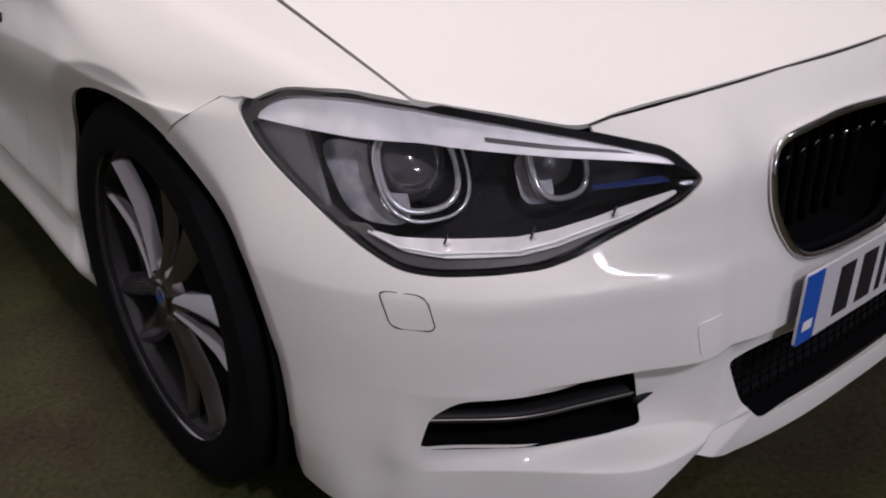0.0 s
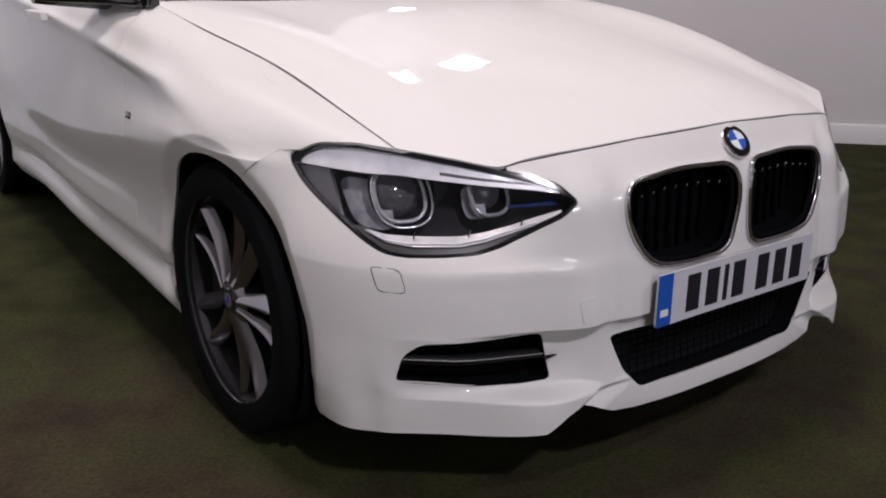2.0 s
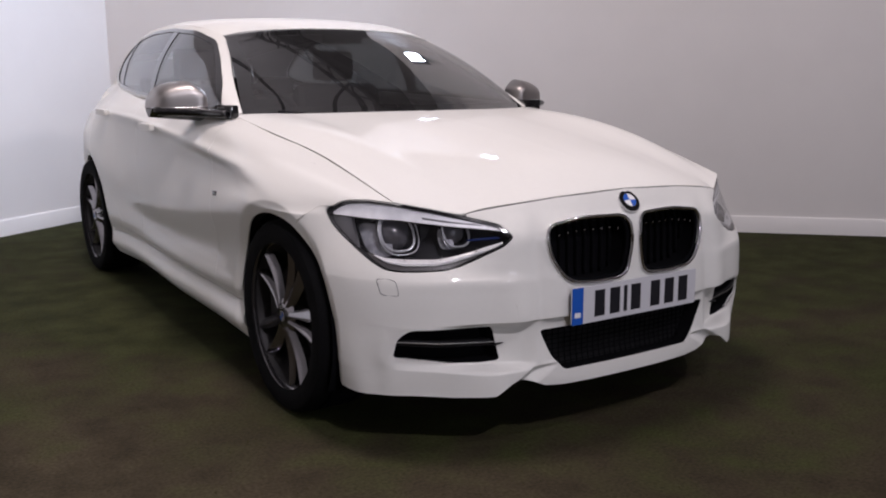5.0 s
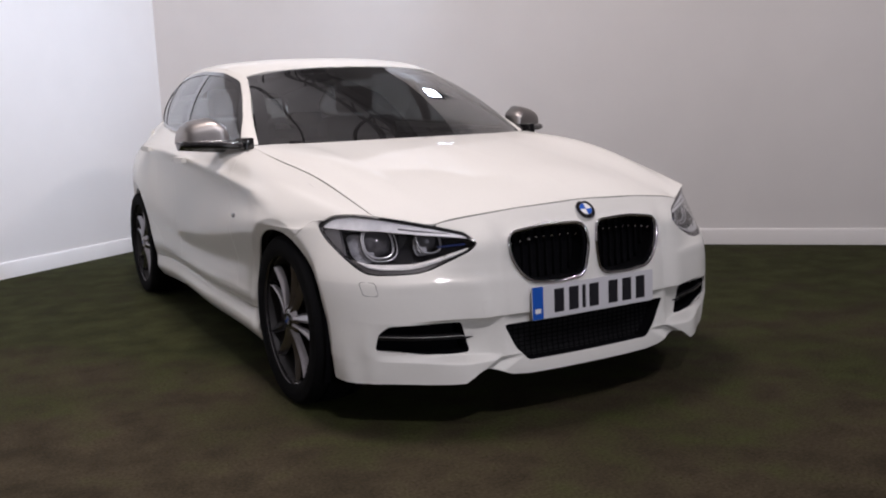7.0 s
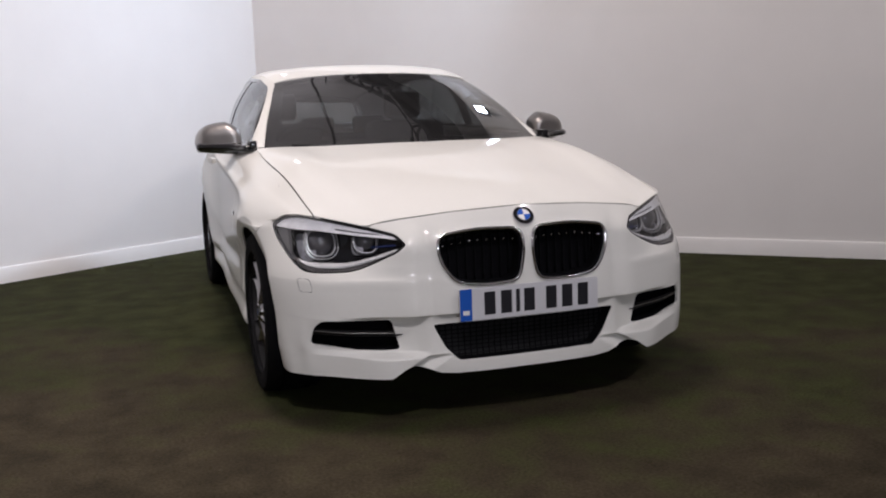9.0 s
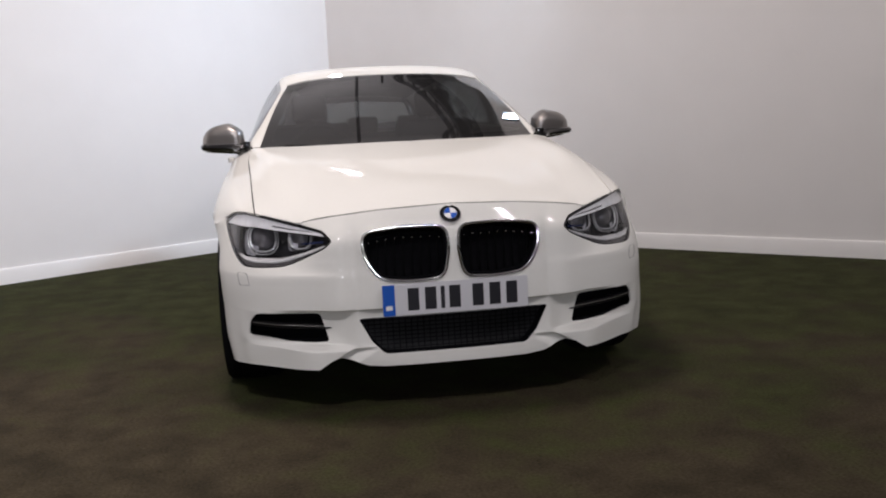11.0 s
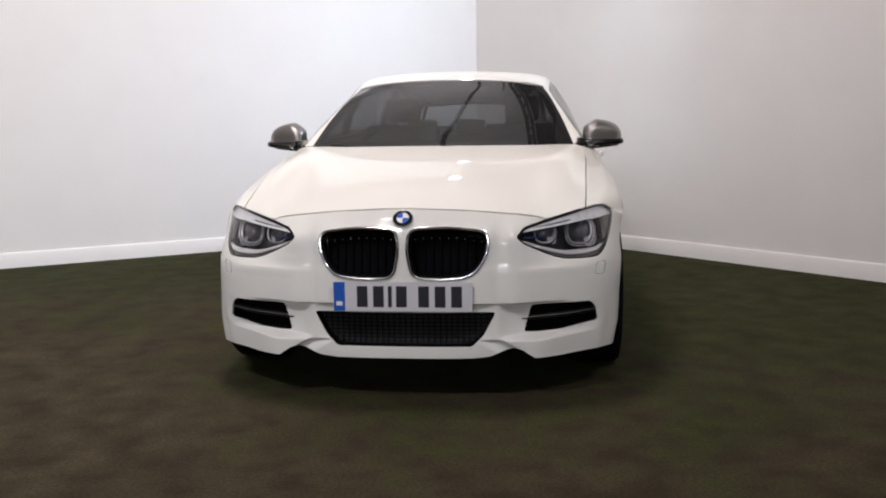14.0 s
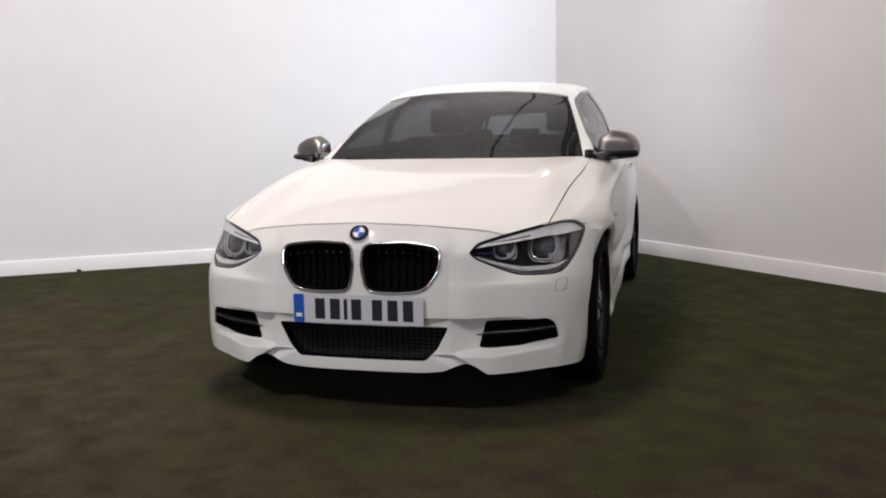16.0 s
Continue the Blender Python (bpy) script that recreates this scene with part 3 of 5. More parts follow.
def with_cheek_edge(line):
    """Adds the edge between the centre section and the side: a fold over the hollow, a shallow valley above it."""
    (xa, ya, za), (xb, yb, zb) = line[2], line[3]
    z = (za + zb) / 2
    if 0.25 < z < 0.384:
        ys = (ya + 0.001, ya + 0.006, ya + (yb - ya) * 0.66)
    else:
        dip = 0.0045 if 0.384 < z < 0.66 else 0.0
        ys = [ya + (yb - ya) * (x - xa) / (xb - xa) + dip * k for x, k in ((0.346, 1.0), (0.358, 1.0), (0.380, 0.2))]
    return line[:3] + [(x, y, z) for x, y in zip((0.346, 0.358, 0.380), ys)] + line[3:]


FASCIA_LINES = [with_cheek_edge(with_corner(q)) for q in FASCIA_LINES]
FASCIA = loft(FASCIA_LINES, 260, 250, True)
# winglet of the splitter, standing proud of the centre lip
edge_in = 0.489 - (FASCIA[..., 2] - 0.176) / 0.067 * 0.117 - FASCIA[..., 0]
FASCIA[..., 1] += 0.024 * smooth01(-0.002, 0.007, edge_in) * (1 - smooth01(0.02, 0.11, edge_in)) * (1 - smooth01(0.236, 0.250, FASCIA[..., 2]))
FX, FY, FZ = FASCIA[..., 0], FASCIA[..., 1], FASCIA[..., 2]


def on_fascia(x, z):
    """The depth y of the front skin at x, z."""
    w = 1 / ((FX - x) ** 2 + (FZ - z) ** 2 + 1e-7) ** 2
    return float((w * FY).sum() / w.sum())


# outlines as seen from the front
LAMP = rounded([(0.802, 0.687), (0.786, 0.706), (0.766, 0.722), (0.729, 0.728), (0.680, 0.722), (0.602, 0.705), (0.525, 0.686), (0.446, 0.664), (0.430, 0.645), (0.417, 0.628),
                (0.447, 0.601), (0.506, 0.572), (0.560, 0.549), (0.600, 0.539), (0.655, 0.536), (0.709, 0.535), (0.738, 0.540), (0.760, 0.561), (0.777, 0.590), (0.792, 0.627), (0.800, 0.657)], 0.012, 4)
KIDNEY = rounded([(0.317, 0.652), (0.180, 0.669), (0.024, 0.665), (0.014, 0.590), (0.034, 0.483), (0.160, 0.477), (0.262, 0.490), (0.314, 0.568)], 0.040)
INTAKE = rounded([(-0.343, 0.352), (0.343, 0.352), (0.300, 0.268), (0.255, 0.222), (-0.255, 0.222), (-0.300, 0.268)], 0.013)
FOG = rounded([(0.722, 0.345), (0.697, 0.373), (0.600, 0.377), (0.474, 0.372), (0.446, 0.268), (0.500, 0.265), (0.600, 0.271), (0.730, 0.289)], 0.014)
WASHER = rounded([(0.759, 0.517), (0.722, 0.515), (0.716, 0.471), (0.753, 0.472)], 0.010)
TOWCAP = rounded([(0.430, 0.445), (0.388, 0.450), (0.388, 0.402), (0.422, 0.396)], 0.008)
# lower edge of the front skin
HEM = np.array([(0.0, 0.177), (0.26, 0.177), (0.32, 0.184), (0.37, 0.205), (0.425, 0.216), (0.445, 0.208), (0.489, 0.178), (0.60, 0.174), (0.80, 0.176), (0.90, 0.178)])
SEAM = np.array([(0.0, 0.738), (0.25, 0.727), (0.42, 0.709), (0.495, 0.697), (0.520, 0.690), (0.53, 0.60)])


# the front skin runs into the wing's surface towards the arch
near = SIDE.reshape(-1, 3)
near = near[(near[:, 1] < 0.80) & (near[:, 1] > 0.34)]
back = FASCIA[..., 1] > 0.40
pts = FASCIA[back]
want = np.empty(len(pts))
for k in range(0, len(pts), 2000):
    q = pts[k:k + 2000]
    w = 1 / ((q[:, None, 1] - near[None, :, 1]) ** 2 + (q[:, None, 2] - near[None, :, 2]) ** 2 + 8e-5) ** 2
    want[k:k + 2000] = (w * near[None, :, 0]).sum(1) / w.sum(1)
share = smooth01(0.42, 0.55, pts[:, 1])
pts[:, 0] += share * (want - pts[:, 0])

FASCIA[back] = pts
FASCIA[..., 0] -= 0.016 * np.clip(1 - arch_out(FASCIA[..., 1], FASCIA[..., 2]) / 0.040, 0, 1) * (1 - smooth01(0.42, 0.55, FASCIA[..., 1])) * (FASCIA[..., 1] > 0.30)
front = mirrored(FASCIA)
AX, AY, AZ = np.abs(front[..., 0]), front[..., 1], front[..., 2]
lamp_in = inside(AX, AZ, LAMP)
kid_in = inside(AX, AZ, KIDNEY)
hem = AZ - np.interp(AX, HEM[:, 0], HEM[:, 1])
seam = np.where(AX < 0.53, np.interp(AX, SEAM[:, 0], SEAM[:, 1]) - 0.0010 - AZ, 1)
lamp_seam = np.where((AX > 0.522) & (AX < 0.775), 0.62 - AZ, np.where(AX > 0.44, 0.716 - AZ, 1))
# joint to the wing, from the lamp's outer corner down to the arch
joint = ((0.60 - AY) * 0.055 + (0.632 - AZ) * 0.075) / 0.093 - 0.0008
keep = np.minimum.reduce([-lamp_in, -kid_in, -inside(front[..., 0], AZ, INTAKE), -inside(AX, AZ, FOG), hem, seam, lamp_seam, arch_out(AY, AZ), joint])
bumper = panel("front_bumper", front, keep, PAINT, car, (0, -1, 0), 0.007)
panel("tow_cap", front, np.minimum(inside(AX, AZ, TOWCAP), front[..., 0] * -1), PAINT, car, (0, -1, 0), 0.002, 0.0012)


def skin_line(name, outline, s, radius, mat, sink=0.0004):
    """A fine joint drawn as a sunk bar along an outline on the front skin."""
    tube(name, [(s * x, on_fascia(x, z) + sink, z) for x, z in outline], radius, mat, car, closed=True, sides=5)


for s in (-1, 1):
    skin_line("washer_joint", WASHER, s, 0.0009, BLACK, 0.0)
block("front_subframe", (-0.60, 0.28, 0.17), (0.60, 0.42, 0.66), BLACK, car, 0.02)

# ---- bonnet ----


def seam_knot(x, z, dy=0.0):
    return (x, on_fascia(x, z) + dy, z)


WING_TOP = np.array([(0.685, 0.285, 0.7215), (0.697, 0.50, 0.780), (0.708, 0.75, 0.838), (0.722, 1.05, 0.883), (0.722, 1.40, 0.935)])
HOOD_LINES = [
    [seam_knot(0.0, 0.739), (0, 0.20, 0.792), (0, 0.50, 0.850), (0, 0.85, 0.900), (0, 1.23, 0.940)],
    [seam_knot(0.13, 0.7345), (0.13, 0.21, 0.790), (0.13, 0.51, 0.849), (0.135, 0.86, 0.899), (0.14, 1.235, 0.940)],
    [seam_knot(0.25, 0.728), (0.25, 0.24, 0.784), (0.255, 0.54, 0.846), (0.265, 0.88, 0.897), (0.27, 1.25, 0.939)],
    [seam_knot(0.37, 0.7165), (0.37, 0.27, 0.770), (0.375, 0.57, 0.840), (0.385, 0.90, 0.894), (0.40, 1.275, 0.938)],
    [seam_knot(0.485, 0.701), (0.487, 0.31, 0.759), (0.495, 0.61, 0.843), (0.508, 0.93, 0.900), (0.52, 1.31, 0.938)],
    [(0.53, 0.172, 0.6895), (0.535, 0.335, 0.763), (0.545, 0.635, 0.851), (0.56, 0.945, 0.907), (0.57, 1.325, 0.939)],
    [(0.60, 0.222, 0.7035), (0.605, 0.39, 0.772), (0.62, 0.68, 0.857), (0.635, 0.98, 0.908), (0.64, 1.36, 0.939)],
    [tuple(v) for v in WING_TOP],
]
HOOD = mirrored(loft(HOOD_LINES, 110, 90).swapaxes(0, 1))
hx, hy, hz = np.abs(HOOD[..., 0]), HOOD[..., 1], HOOD[..., 2]
near_lamp = np.where(hy < 0.45, -inside(hx, hz, LAMP) - 0.001, 1)
fine_y = np.linspace(0.28, 1.42, 80)
seam_x = np.interp(hy, fine_y, natural(WING_TOP[:, 1], WING_TOP[:, 0], fine_y))
along = np.cumsum(np.linalg.norm(np.diff(HOOD, axis=0, prepend=HOOD[:1]), axis=-1), axis=0)
if hy[0].mean() > hy[-1].mean():
    along = along[-1:] - along
panel("bonnet", HOOD, np.minimum.reduce([near_lamp, seam_x - 0.0052 - hx, along - 0.0022]), PAINT, car, (0, 0, 1), 0.008)
under = HOOD.copy()
under[..., 2] -= 0.02
panel("bonnet_lining", under * np.array((1.04, 1, 1)), np.where((hy < 0.36) & (hx > 0.40), -1.0, 1.0), BLACK, car, (0, 0, 1), 0)

# dark strips in the joints round the bonnet, standing in for their shade
for s in (-1, 1):
    ys = np.linspace(0.30, 1.36, 40)
    shade_line = np.stack([s * (natural(WING_TOP[:, 1], WING_TOP[:, 0], ys) - 0.0026), ys, natural(WING_TOP[:, 1], WING_TOP[:, 2], ys) - 0.0075], 1)
    tube("gap_shade", shade_line, 0.0042, RUBBER, car, sides=6, axis=(0, 0, 1))
xs = np.linspace(-0.518, 0.518, 70)
zs = np.interp(np.abs(xs), SEAM[:, 0], SEAM[:, 1])
tube("gap_shade", [(x, on_fascia(abs(x), z) + 0.0045, z - 0.001) for x, z in zip(xs, zs)], 0.0012, RUBBER, car, sides=6)

# ---- sides ----
lamp_cut = np.maximum(-inside(SX, SZ, LAMP), (SY - 0.53))
joint_s = -(((0.60 - SY) * 0.055 + (0.632 - SZ) * 0.075) / 0.093) - 0.0008
wing_front = np.where(SY < 0.60, np.maximum(joint_s, np.where(SZ > 0.700, 1, -1) * 0.01), 1)
arch_s = arch_out(SY, SZ)
DOOR_1, DOOR_2, DOOR_3 = 1.335, 2.43, 3.34


def door_line(y0, z):
    """Front edge of a door: bowed backwards towards the sill."""
    return y0 + 0.05 * np.clip((z - 0.55) / 0.4, -1, 1) ** 2


d1, d2 = SY - door_line(DOOR_1, SZ), SY - door_line(DOOR_2, SZ)
d3 = SY - (DOOR_3 - 0.55 * smooth01(0.75, 0.30, SZ))
GAP = 0.0012
sill_z = (SZ - 0.298) * 0.7
RAIL = [(0.6750, 1.424, 0.940), (0.604, 1.705, 1.104), (0.526, 2.000, 1.254), (0.541, 2.18, 1.292), (0.548, 2.45, 1.318), (0.523, 2.90, 1.327), (0.470, 3.40, 1.304), (0.405, 3.80, 1.258), (0.365, 4.00, 1.220)]
SILLS = [(0.722, 1.40, 0.935), (0.740, 1.66, 0.949), (0.746, 1.95, 0.960), (0.741, 2.15, 0.967), (0.727, 2.45, 0.977), (0.684, 2.90, 0.993), (0.612, 3.40, 1.019), (0.525, 3.80, 1.038), (0.46, 4.08, 1.050)]


def glasshouse_line(w):
    """A line at the share w of the way from the belt to the roof rail, bowed outwards."""
    bow = 4 * w * (1 - w)
    return [tuple(np.array(a) * (1 - w) + np.array(b) * w + np.array((0.030 * bow, 0, 0.012 * bow)) * min(1, i / 2 + 0.25)) for i, (a, b) in enumerate(zip(SILLS, RAIL))]


GLASSHOUSE = loft([glasshouse_line(w) for w in (0, 0.2, 0.4, 0.6, 0.8, 0.93, 1.0)], 240, 70)
GY, GZ = GLASSHOUSE[..., 1], GLASSHOUSE[..., 2]
WINDOW = rounded([(1.500, 0.950), (1.655, 1.054), (1.830, 1.152), (2.000, 1.234), (2.22, 1.284), (2.55, 1.309), (2.95, 1.312), (3.25, 1.292), (3.48, 1.246), (3.66, 1.155), (3.72, 1.095),
                  (3.64, 1.050), (3.40, 1.030), (2.90, 1.004), (2.40, 0.985), (1.95, 0.969)], 0.05)
win_in = inside(GY, GZ, WINDOW)
pillar_1 = 2.44 + (GZ - 1.0) * 0.10 - GY
pillar_2 = 3.30 + (GZ - 1.0) * 0.02 - GY


def handle_mesh():
    bm = bmesh.new()
    bmesh.ops.create_cube(bm, size=1)
    bmesh.ops.subdivide_edges(bm, edges=list(bm.edges), cuts=4, use_grid_fill=True)
    for v in bm.verts:
        y, z, x = v.co.y, v.co.z, v.co.x
        v.co = Vector((0.030 * (x + 0.5) * (1 - 1.6 * y * y) + 0.004 * x, 0.195 * y, 0.030 * z * (1 - 0.5 * y * y)))
    bmesh.ops.bevel(bm, geom=[e for e in bm.edges if e.calc_face_angle(0) > 0.8], offset=0.003, segments=2, affect="EDGES")
    return bm_mesh("handle", bm)


for s in (-1, 1):
    P = SIDE * np.array((s, 1, 1))
    G = GLASSHOUSE * np.array((s, 1, 1))
    out = (s, 0, 0)
    panel("front_wing", P, np.minimum.reduce([lamp_cut, wing_front, arch_s, -d1 - GAP, np.maximum(sill_z - GAP, SY * 0 - 1)]), PAINT, car, out, 0.007)
    front_door = panel("front_door", P, np.minimum.reduce([d1 - GAP, -d2 - GAP, sill_z - GAP]), PAINT, car, out, 0.02)
    rear_door = panel("rear_door", P, np.minimum.reduce([d2 - GAP, -d3 - GAP, sill_z - GAP, arch_s]), PAINT, car, out, 0.02)
    panel("rear_quarter", P, np.minimum.reduce([d3 - GAP, arch_s, sill_z - GAP]), PAINT, car, out, 0.02)
    panel("side_skirt", P, np.minimum.reduce([-sill_z - GAP, SY - 1.0, 3.2 - SY, arch_s]), PAINT, car, out, 0.03)
    inner = P - np.array((s * 0.03, 0, 0))
    panel("inner_side", inner, np.minimum.reduce([arch_s - 0.0, SY - 0.62, np.where(SZ < 0.92, 1.0, -1.0)]), BLACK, car, out, 0)
    panel("pillar_rail", G, -win_in, PAINT, car, out, 0.02)
    panel("window_trim", G, np.minimum(win_in - 0.001, 0.016 - win_in), PIANO, car, out, 0.006, 0.001)
    glass_in = win_in - 0.012
    panel("door_glass", G, np.minimum(glass_in, pillar_1 - 0.03), TINT, front_door, out, 0.0, -0.004)
    panel("door_glass", G, np.minimum.reduce([glass_in, -pillar_1 - 0.03, pillar_2 - 0.018]), TINT, rear_door, out, 0.0, -0.004)
    panel("quarter_glass", G, np.minimum(glass_in, -pillar_2 - 0.018), TINT, car, out, 0.0, -0.004)
    panel("window_pillar", G, np.minimum(glass_in, 0.034 - np.abs(pillar_1)), PIANO, car, out, 0.02, -0.001)
    panel("window_pillar", G, np.minimum(glass_in, 0.020 - np.abs(pillar_2)), PIANO, car, out, 0.02, -0.001)
    hm = handle_mesh()
    for door, hyy, hzz in ((front_door, 2.12, 0.866), (rear_door, 3.08, 0.902)):
        k = np.argmin((SY - hyy) ** 2 + (SZ - hzz) ** 2)
        h = part("handle", hm, PAINT, door)
        h.matrix_local = pose(s * (SX.flat[k] + 0.012), hyy, hzz, 0, 0, 0 if s > 0 else 180)
    k = np.argmin((SY - 1.284) ** 2 + (SZ - 0.66) ** 2)
    block("side_badge", (s * SX.flat[k] - 0.004, 1.266, 0.652), (s * SX.flat[k] + 0.004, 1.302, 0.669), PIANO, car, 0.002)

# ---- roof, windscreen, tail ----
ROOF_LINES = [
    [(0, 1.906, 1.291), (0, 2.12, 1.338), (0, 2.45, 1.365), (0, 2.90, 1.374), (0, 3.40, 1.355), (0, 3.80, 1.315), (0, 4.05, 1.270)],
    [(0.18, 1.916, 1.289), (0.185, 2.125, 1.335), (0.19, 2.45, 1.362), (0.19, 2.90, 1.371), (0.185, 3.40, 1.352), (0.17, 3.80, 1.312), (0.16, 4.05, 1.267)],
    [(0.35, 1.946, 1.280), (0.36, 2.14, 1.324), (0.37, 2.45, 1.351), (0.365, 2.90, 1.359), (0.345, 3.40, 1.339), (0.32, 3.80, 1.297), (0.30, 4.03, 1.255)],
    [(0.465, 1.976, 1.268), (0.480, 2.16, 1.309), (0.488, 2.45, 1.336), (0.471, 2.90, 1.343), (0.43, 3.40, 1.321), (0.39, 3.80, 1.277), (0.365, 4.015, 1.238)],
    RAIL[2:],
]
ROOF = mirrored(loft(ROOF_LINES, 110, 50).swapaxes(0, 1))
panel("roof", ROOF, None, PAINT, car, (0, 0, 1), 0.012)


def screen_line(w):
    low = [(0, 1.215, 0.925), (0.26, 1.243, 0.928), (0.49, 1.312, 0.933), (0.675, 1.424, 0.940)]
    top = [(0, 1.898, 1.288), (0.20, 1.911, 1.285), (0.38, 1.948, 1.273), (0.522, 1.997, 1.252)]
    bow = 4 * w * (1 - w) * 0.022
    return [tuple(np.array(a) * (1 - w) + np.array(b) * w + np.array((0, -bow * 0.5, bow))) for a, b in zip(low, top)]


WS = mirrored(loft([screen_line(w) for w in (0, 0.25, 0.5, 0.75, 1)], 50, 50))
panel("windscreen", WS, None, SCREEN, car, (0, -1, 1), 0, 0.0)
wz, wx = WS[..., 2], np.abs(WS[..., 0])
edge = 0.675 + (0.522 - 0.675) * (wz - 0.940) / 0.312 - wx
panel("windscreen_border", WS, np.maximum.reduce([0.035 - edge * 0.9, 0.965 - wz, wz - 1.268 + wx**2 * 0.09]), PIANO, car, (0, -1, 1), 0, -0.004)
# scuttle and wipers
cowl = [[(x, y - 0.05, z - 0.012) for x, y, z in screen_line(0)], [(x, y + 0.03, z + 0.003) for x, y, z in screen_line(0)]]
panel("scuttle", mirrored(loft(cowl, 50, 6)), None, BLACK, car, (0, 0, 1), 0.01)
for x0, x1, dy in ((0.06, -0.56, 0.0), (0.60, 0.02, 0.005)):
    xs = np.linspace(x0, x1, 12)
    low = np.array(screen_line(0.02))
    ys = np.interp(np.abs(xs), low[:, 0], low[:, 1]) - 0.012
    zs = np.interp(np.abs(xs), low[:, 0], low[:, 2]) - 0.006 + np.linspace(-0.006, 0.006, 12)
    wiper = tube("wiper", np.stack([xs, ys, zs], 1), 0.006, BLACK, car, flat=1.3)
    tube("wiper_blade", np.stack([xs, ys + 0.006, zs - 0.008], 1), 0.004, RUBBER, wiper)

REAR_LINES = [
    [(0, 4.25, 0.24), (0.240, 4.24, 0.24), (0.442, 4.20, 0.25), (0.577, 4.10, 0.27), (0.634, 3.98, 0.29), (0.635, 3.80, 0.29)],
    [(0, 4.31, 0.45), (0.240, 4.30, 0.45), (0.466, 4.25, 0.46), (0.610, 4.13, 0.48), (0.658, 4.0, 0.49), (0.671, 3.83, 0.49)],
    [(0, 4.32, 0.62), (0.240, 4.31, 0.62), (0.466, 4.26, 0.62), (0.610, 4.13, 0.63), (0.663, 4.0, 0.64), (0.673, 3.85, 0.64)],
    [(0, 4.27, 0.80), (0.240, 4.26, 0.80), (0.458, 4.215, 0.80), (0.586, 4.11, 0.81), (0.638, 4.0, 0.82), (0.659, 3.86, 0.84)],
    [(0, 4.22, 1.00), (0.240, 4.21, 1.00), (0.417, 4.17, 1.00), (0.497, 4.11, 1.00), (0.546, 4.0, 1.00), (0.581, 3.88, 1.00)],
]
REAR = mirrored(loft(REAR_LINES, 70, 50))
rx, rz = np.abs(REAR[..., 0]), REAR[..., 2]
TAIL = rounded([(0.46, 0.80), (0.50, 0.92), (0.76, 0.93), (0.80, 0.80)], 0.03)
tail_in = inside(rx, rz, TAIL)
panel("rear_bumper", REAR, np.minimum.reduce([0.598 - rz, rz - 0.28]), PAINT, car, (0, 1, 0), 0.02)
panel("tailgate", REAR, np.minimum.reduce([rz - 0.602, -tail_in]), PAINT, car, (0, 1, 0), 0.02)
for s in (-1, 1):
    panel("tail_lamp", REAR, np.minimum(tail_in - 0.002, np.where(np.sign(REAR[..., 0]) == s, 1.0, -1.0)), REDLENS, car, (0, 1, 0), 0.03)
BACK = mirrored(loft([[(0, 4.05, 1.250), (0.25, 4.045, 1.24), (0.405, 4.00, 1.205)], [(0, 4.16, 1.13), (0.27, 4.15, 1.12), (0.435, 4.07, 1.12)], [(0, 4.22, 1.00), (0.30, 4.205, 1.00), (0.49, 4.10, 1.02)]], 40, 30))
bx, bz = np.abs(BACK[..., 0]), BACK[..., 2]
pane_in = np.minimum.reduce([bz - 1.04, 1.215 - bz - bx * 0.05, 0.45 - bx - (bz - 1.04) * 0.45])
panel("rear_window_surround", BACK, -pane_in, PAINT, car, (0, 1, 0), 0.02)
panel("rear_window", BACK, pane_in, REARGLASS, car, (0, 1, 0), 0, -0.003)

# underbody and wheel wells
block("underbody", (-0.62, 0.25, 0.165), (0.62, 4.1, 0.30), BLACK, car, 0.02)
for s in (-1, 1):
    block("sill_box", (s * 0.725 if s < 0 else 0.55, 1.12, 0.17), (-0.55 if s < 0 else s * 0.725, 3.05, 0.42), BLACK, car, 0.02)
    for yy in (HUB_F, HUB_R):
        arc = [radians(a) for a in range(-30, 211, 4)]
        rows = [[(s * x, yy + (ARCH + 0.002) * math.cos(a), HUB_Z + (ARCH + 0.002) * math.sin(a)) for a in arc] for x in ((0.55, 0.70, 0.824) if yy == HUB_F else (0.55, 0.66, 0.765))]
        panel("arch_liner", np.array(rows), None, MATTBLACK, car, (0, 0, -1), 0)
        block("well_wall", (s * 0.56 - 0.01, yy - 0.36, 0.18), (s * 0.56 + 0.01, yy + 0.36, 0.66), MATTBLACK, car)

# ---- headlamps ----


def lamp_skin(push):
    q = FASCIA.copy()
    return q + normals(FASCIA, (0.3, -1, 0))[0] * -push


half_in = inside(FASCIA[..., 0], FASCIA[..., 2], LAMP)
hX, hZ = FASCIA[..., 0], FASCIA[..., 2]
BROW = np.array([(0.40, 0.642), (0.425, 0.644), (0.476, 0.650), (0.558, 0.658), (0.634, 0.668), (0.682, 0.675), (0.729, 0.676), (0.785, 0.680), (0.81, 0.684)])
brow_d = hZ - np.interp(hX, BROW[:, 0], BROW[:, 1])
BAR_TOP = np.array([(0.425, 0.624), (0.487, 0.604), (0.532, 0.589), (0.575, 0.579), (0.615, 0.574), (0.689, 0.575), (0.729, 0.576), (0.746, 0.581), (0.75, 0.578)])
BAR_LOW = np.array([(0.425, 0.618), (0.489, 0.590), (0.534, 0.575), (0.578, 0.562), (0.619, 0.555), (0.693, 0.555), (0.726, 0.561), (0.746, 0.576), (0.75, 0.588)])
bar_top, bar_low = np.interp(hX, BAR_TOP[:, 0], BAR_TOP[:, 1]), np.interp(hX, BAR_LOW[:, 0], BAR_LOW[:, 1])
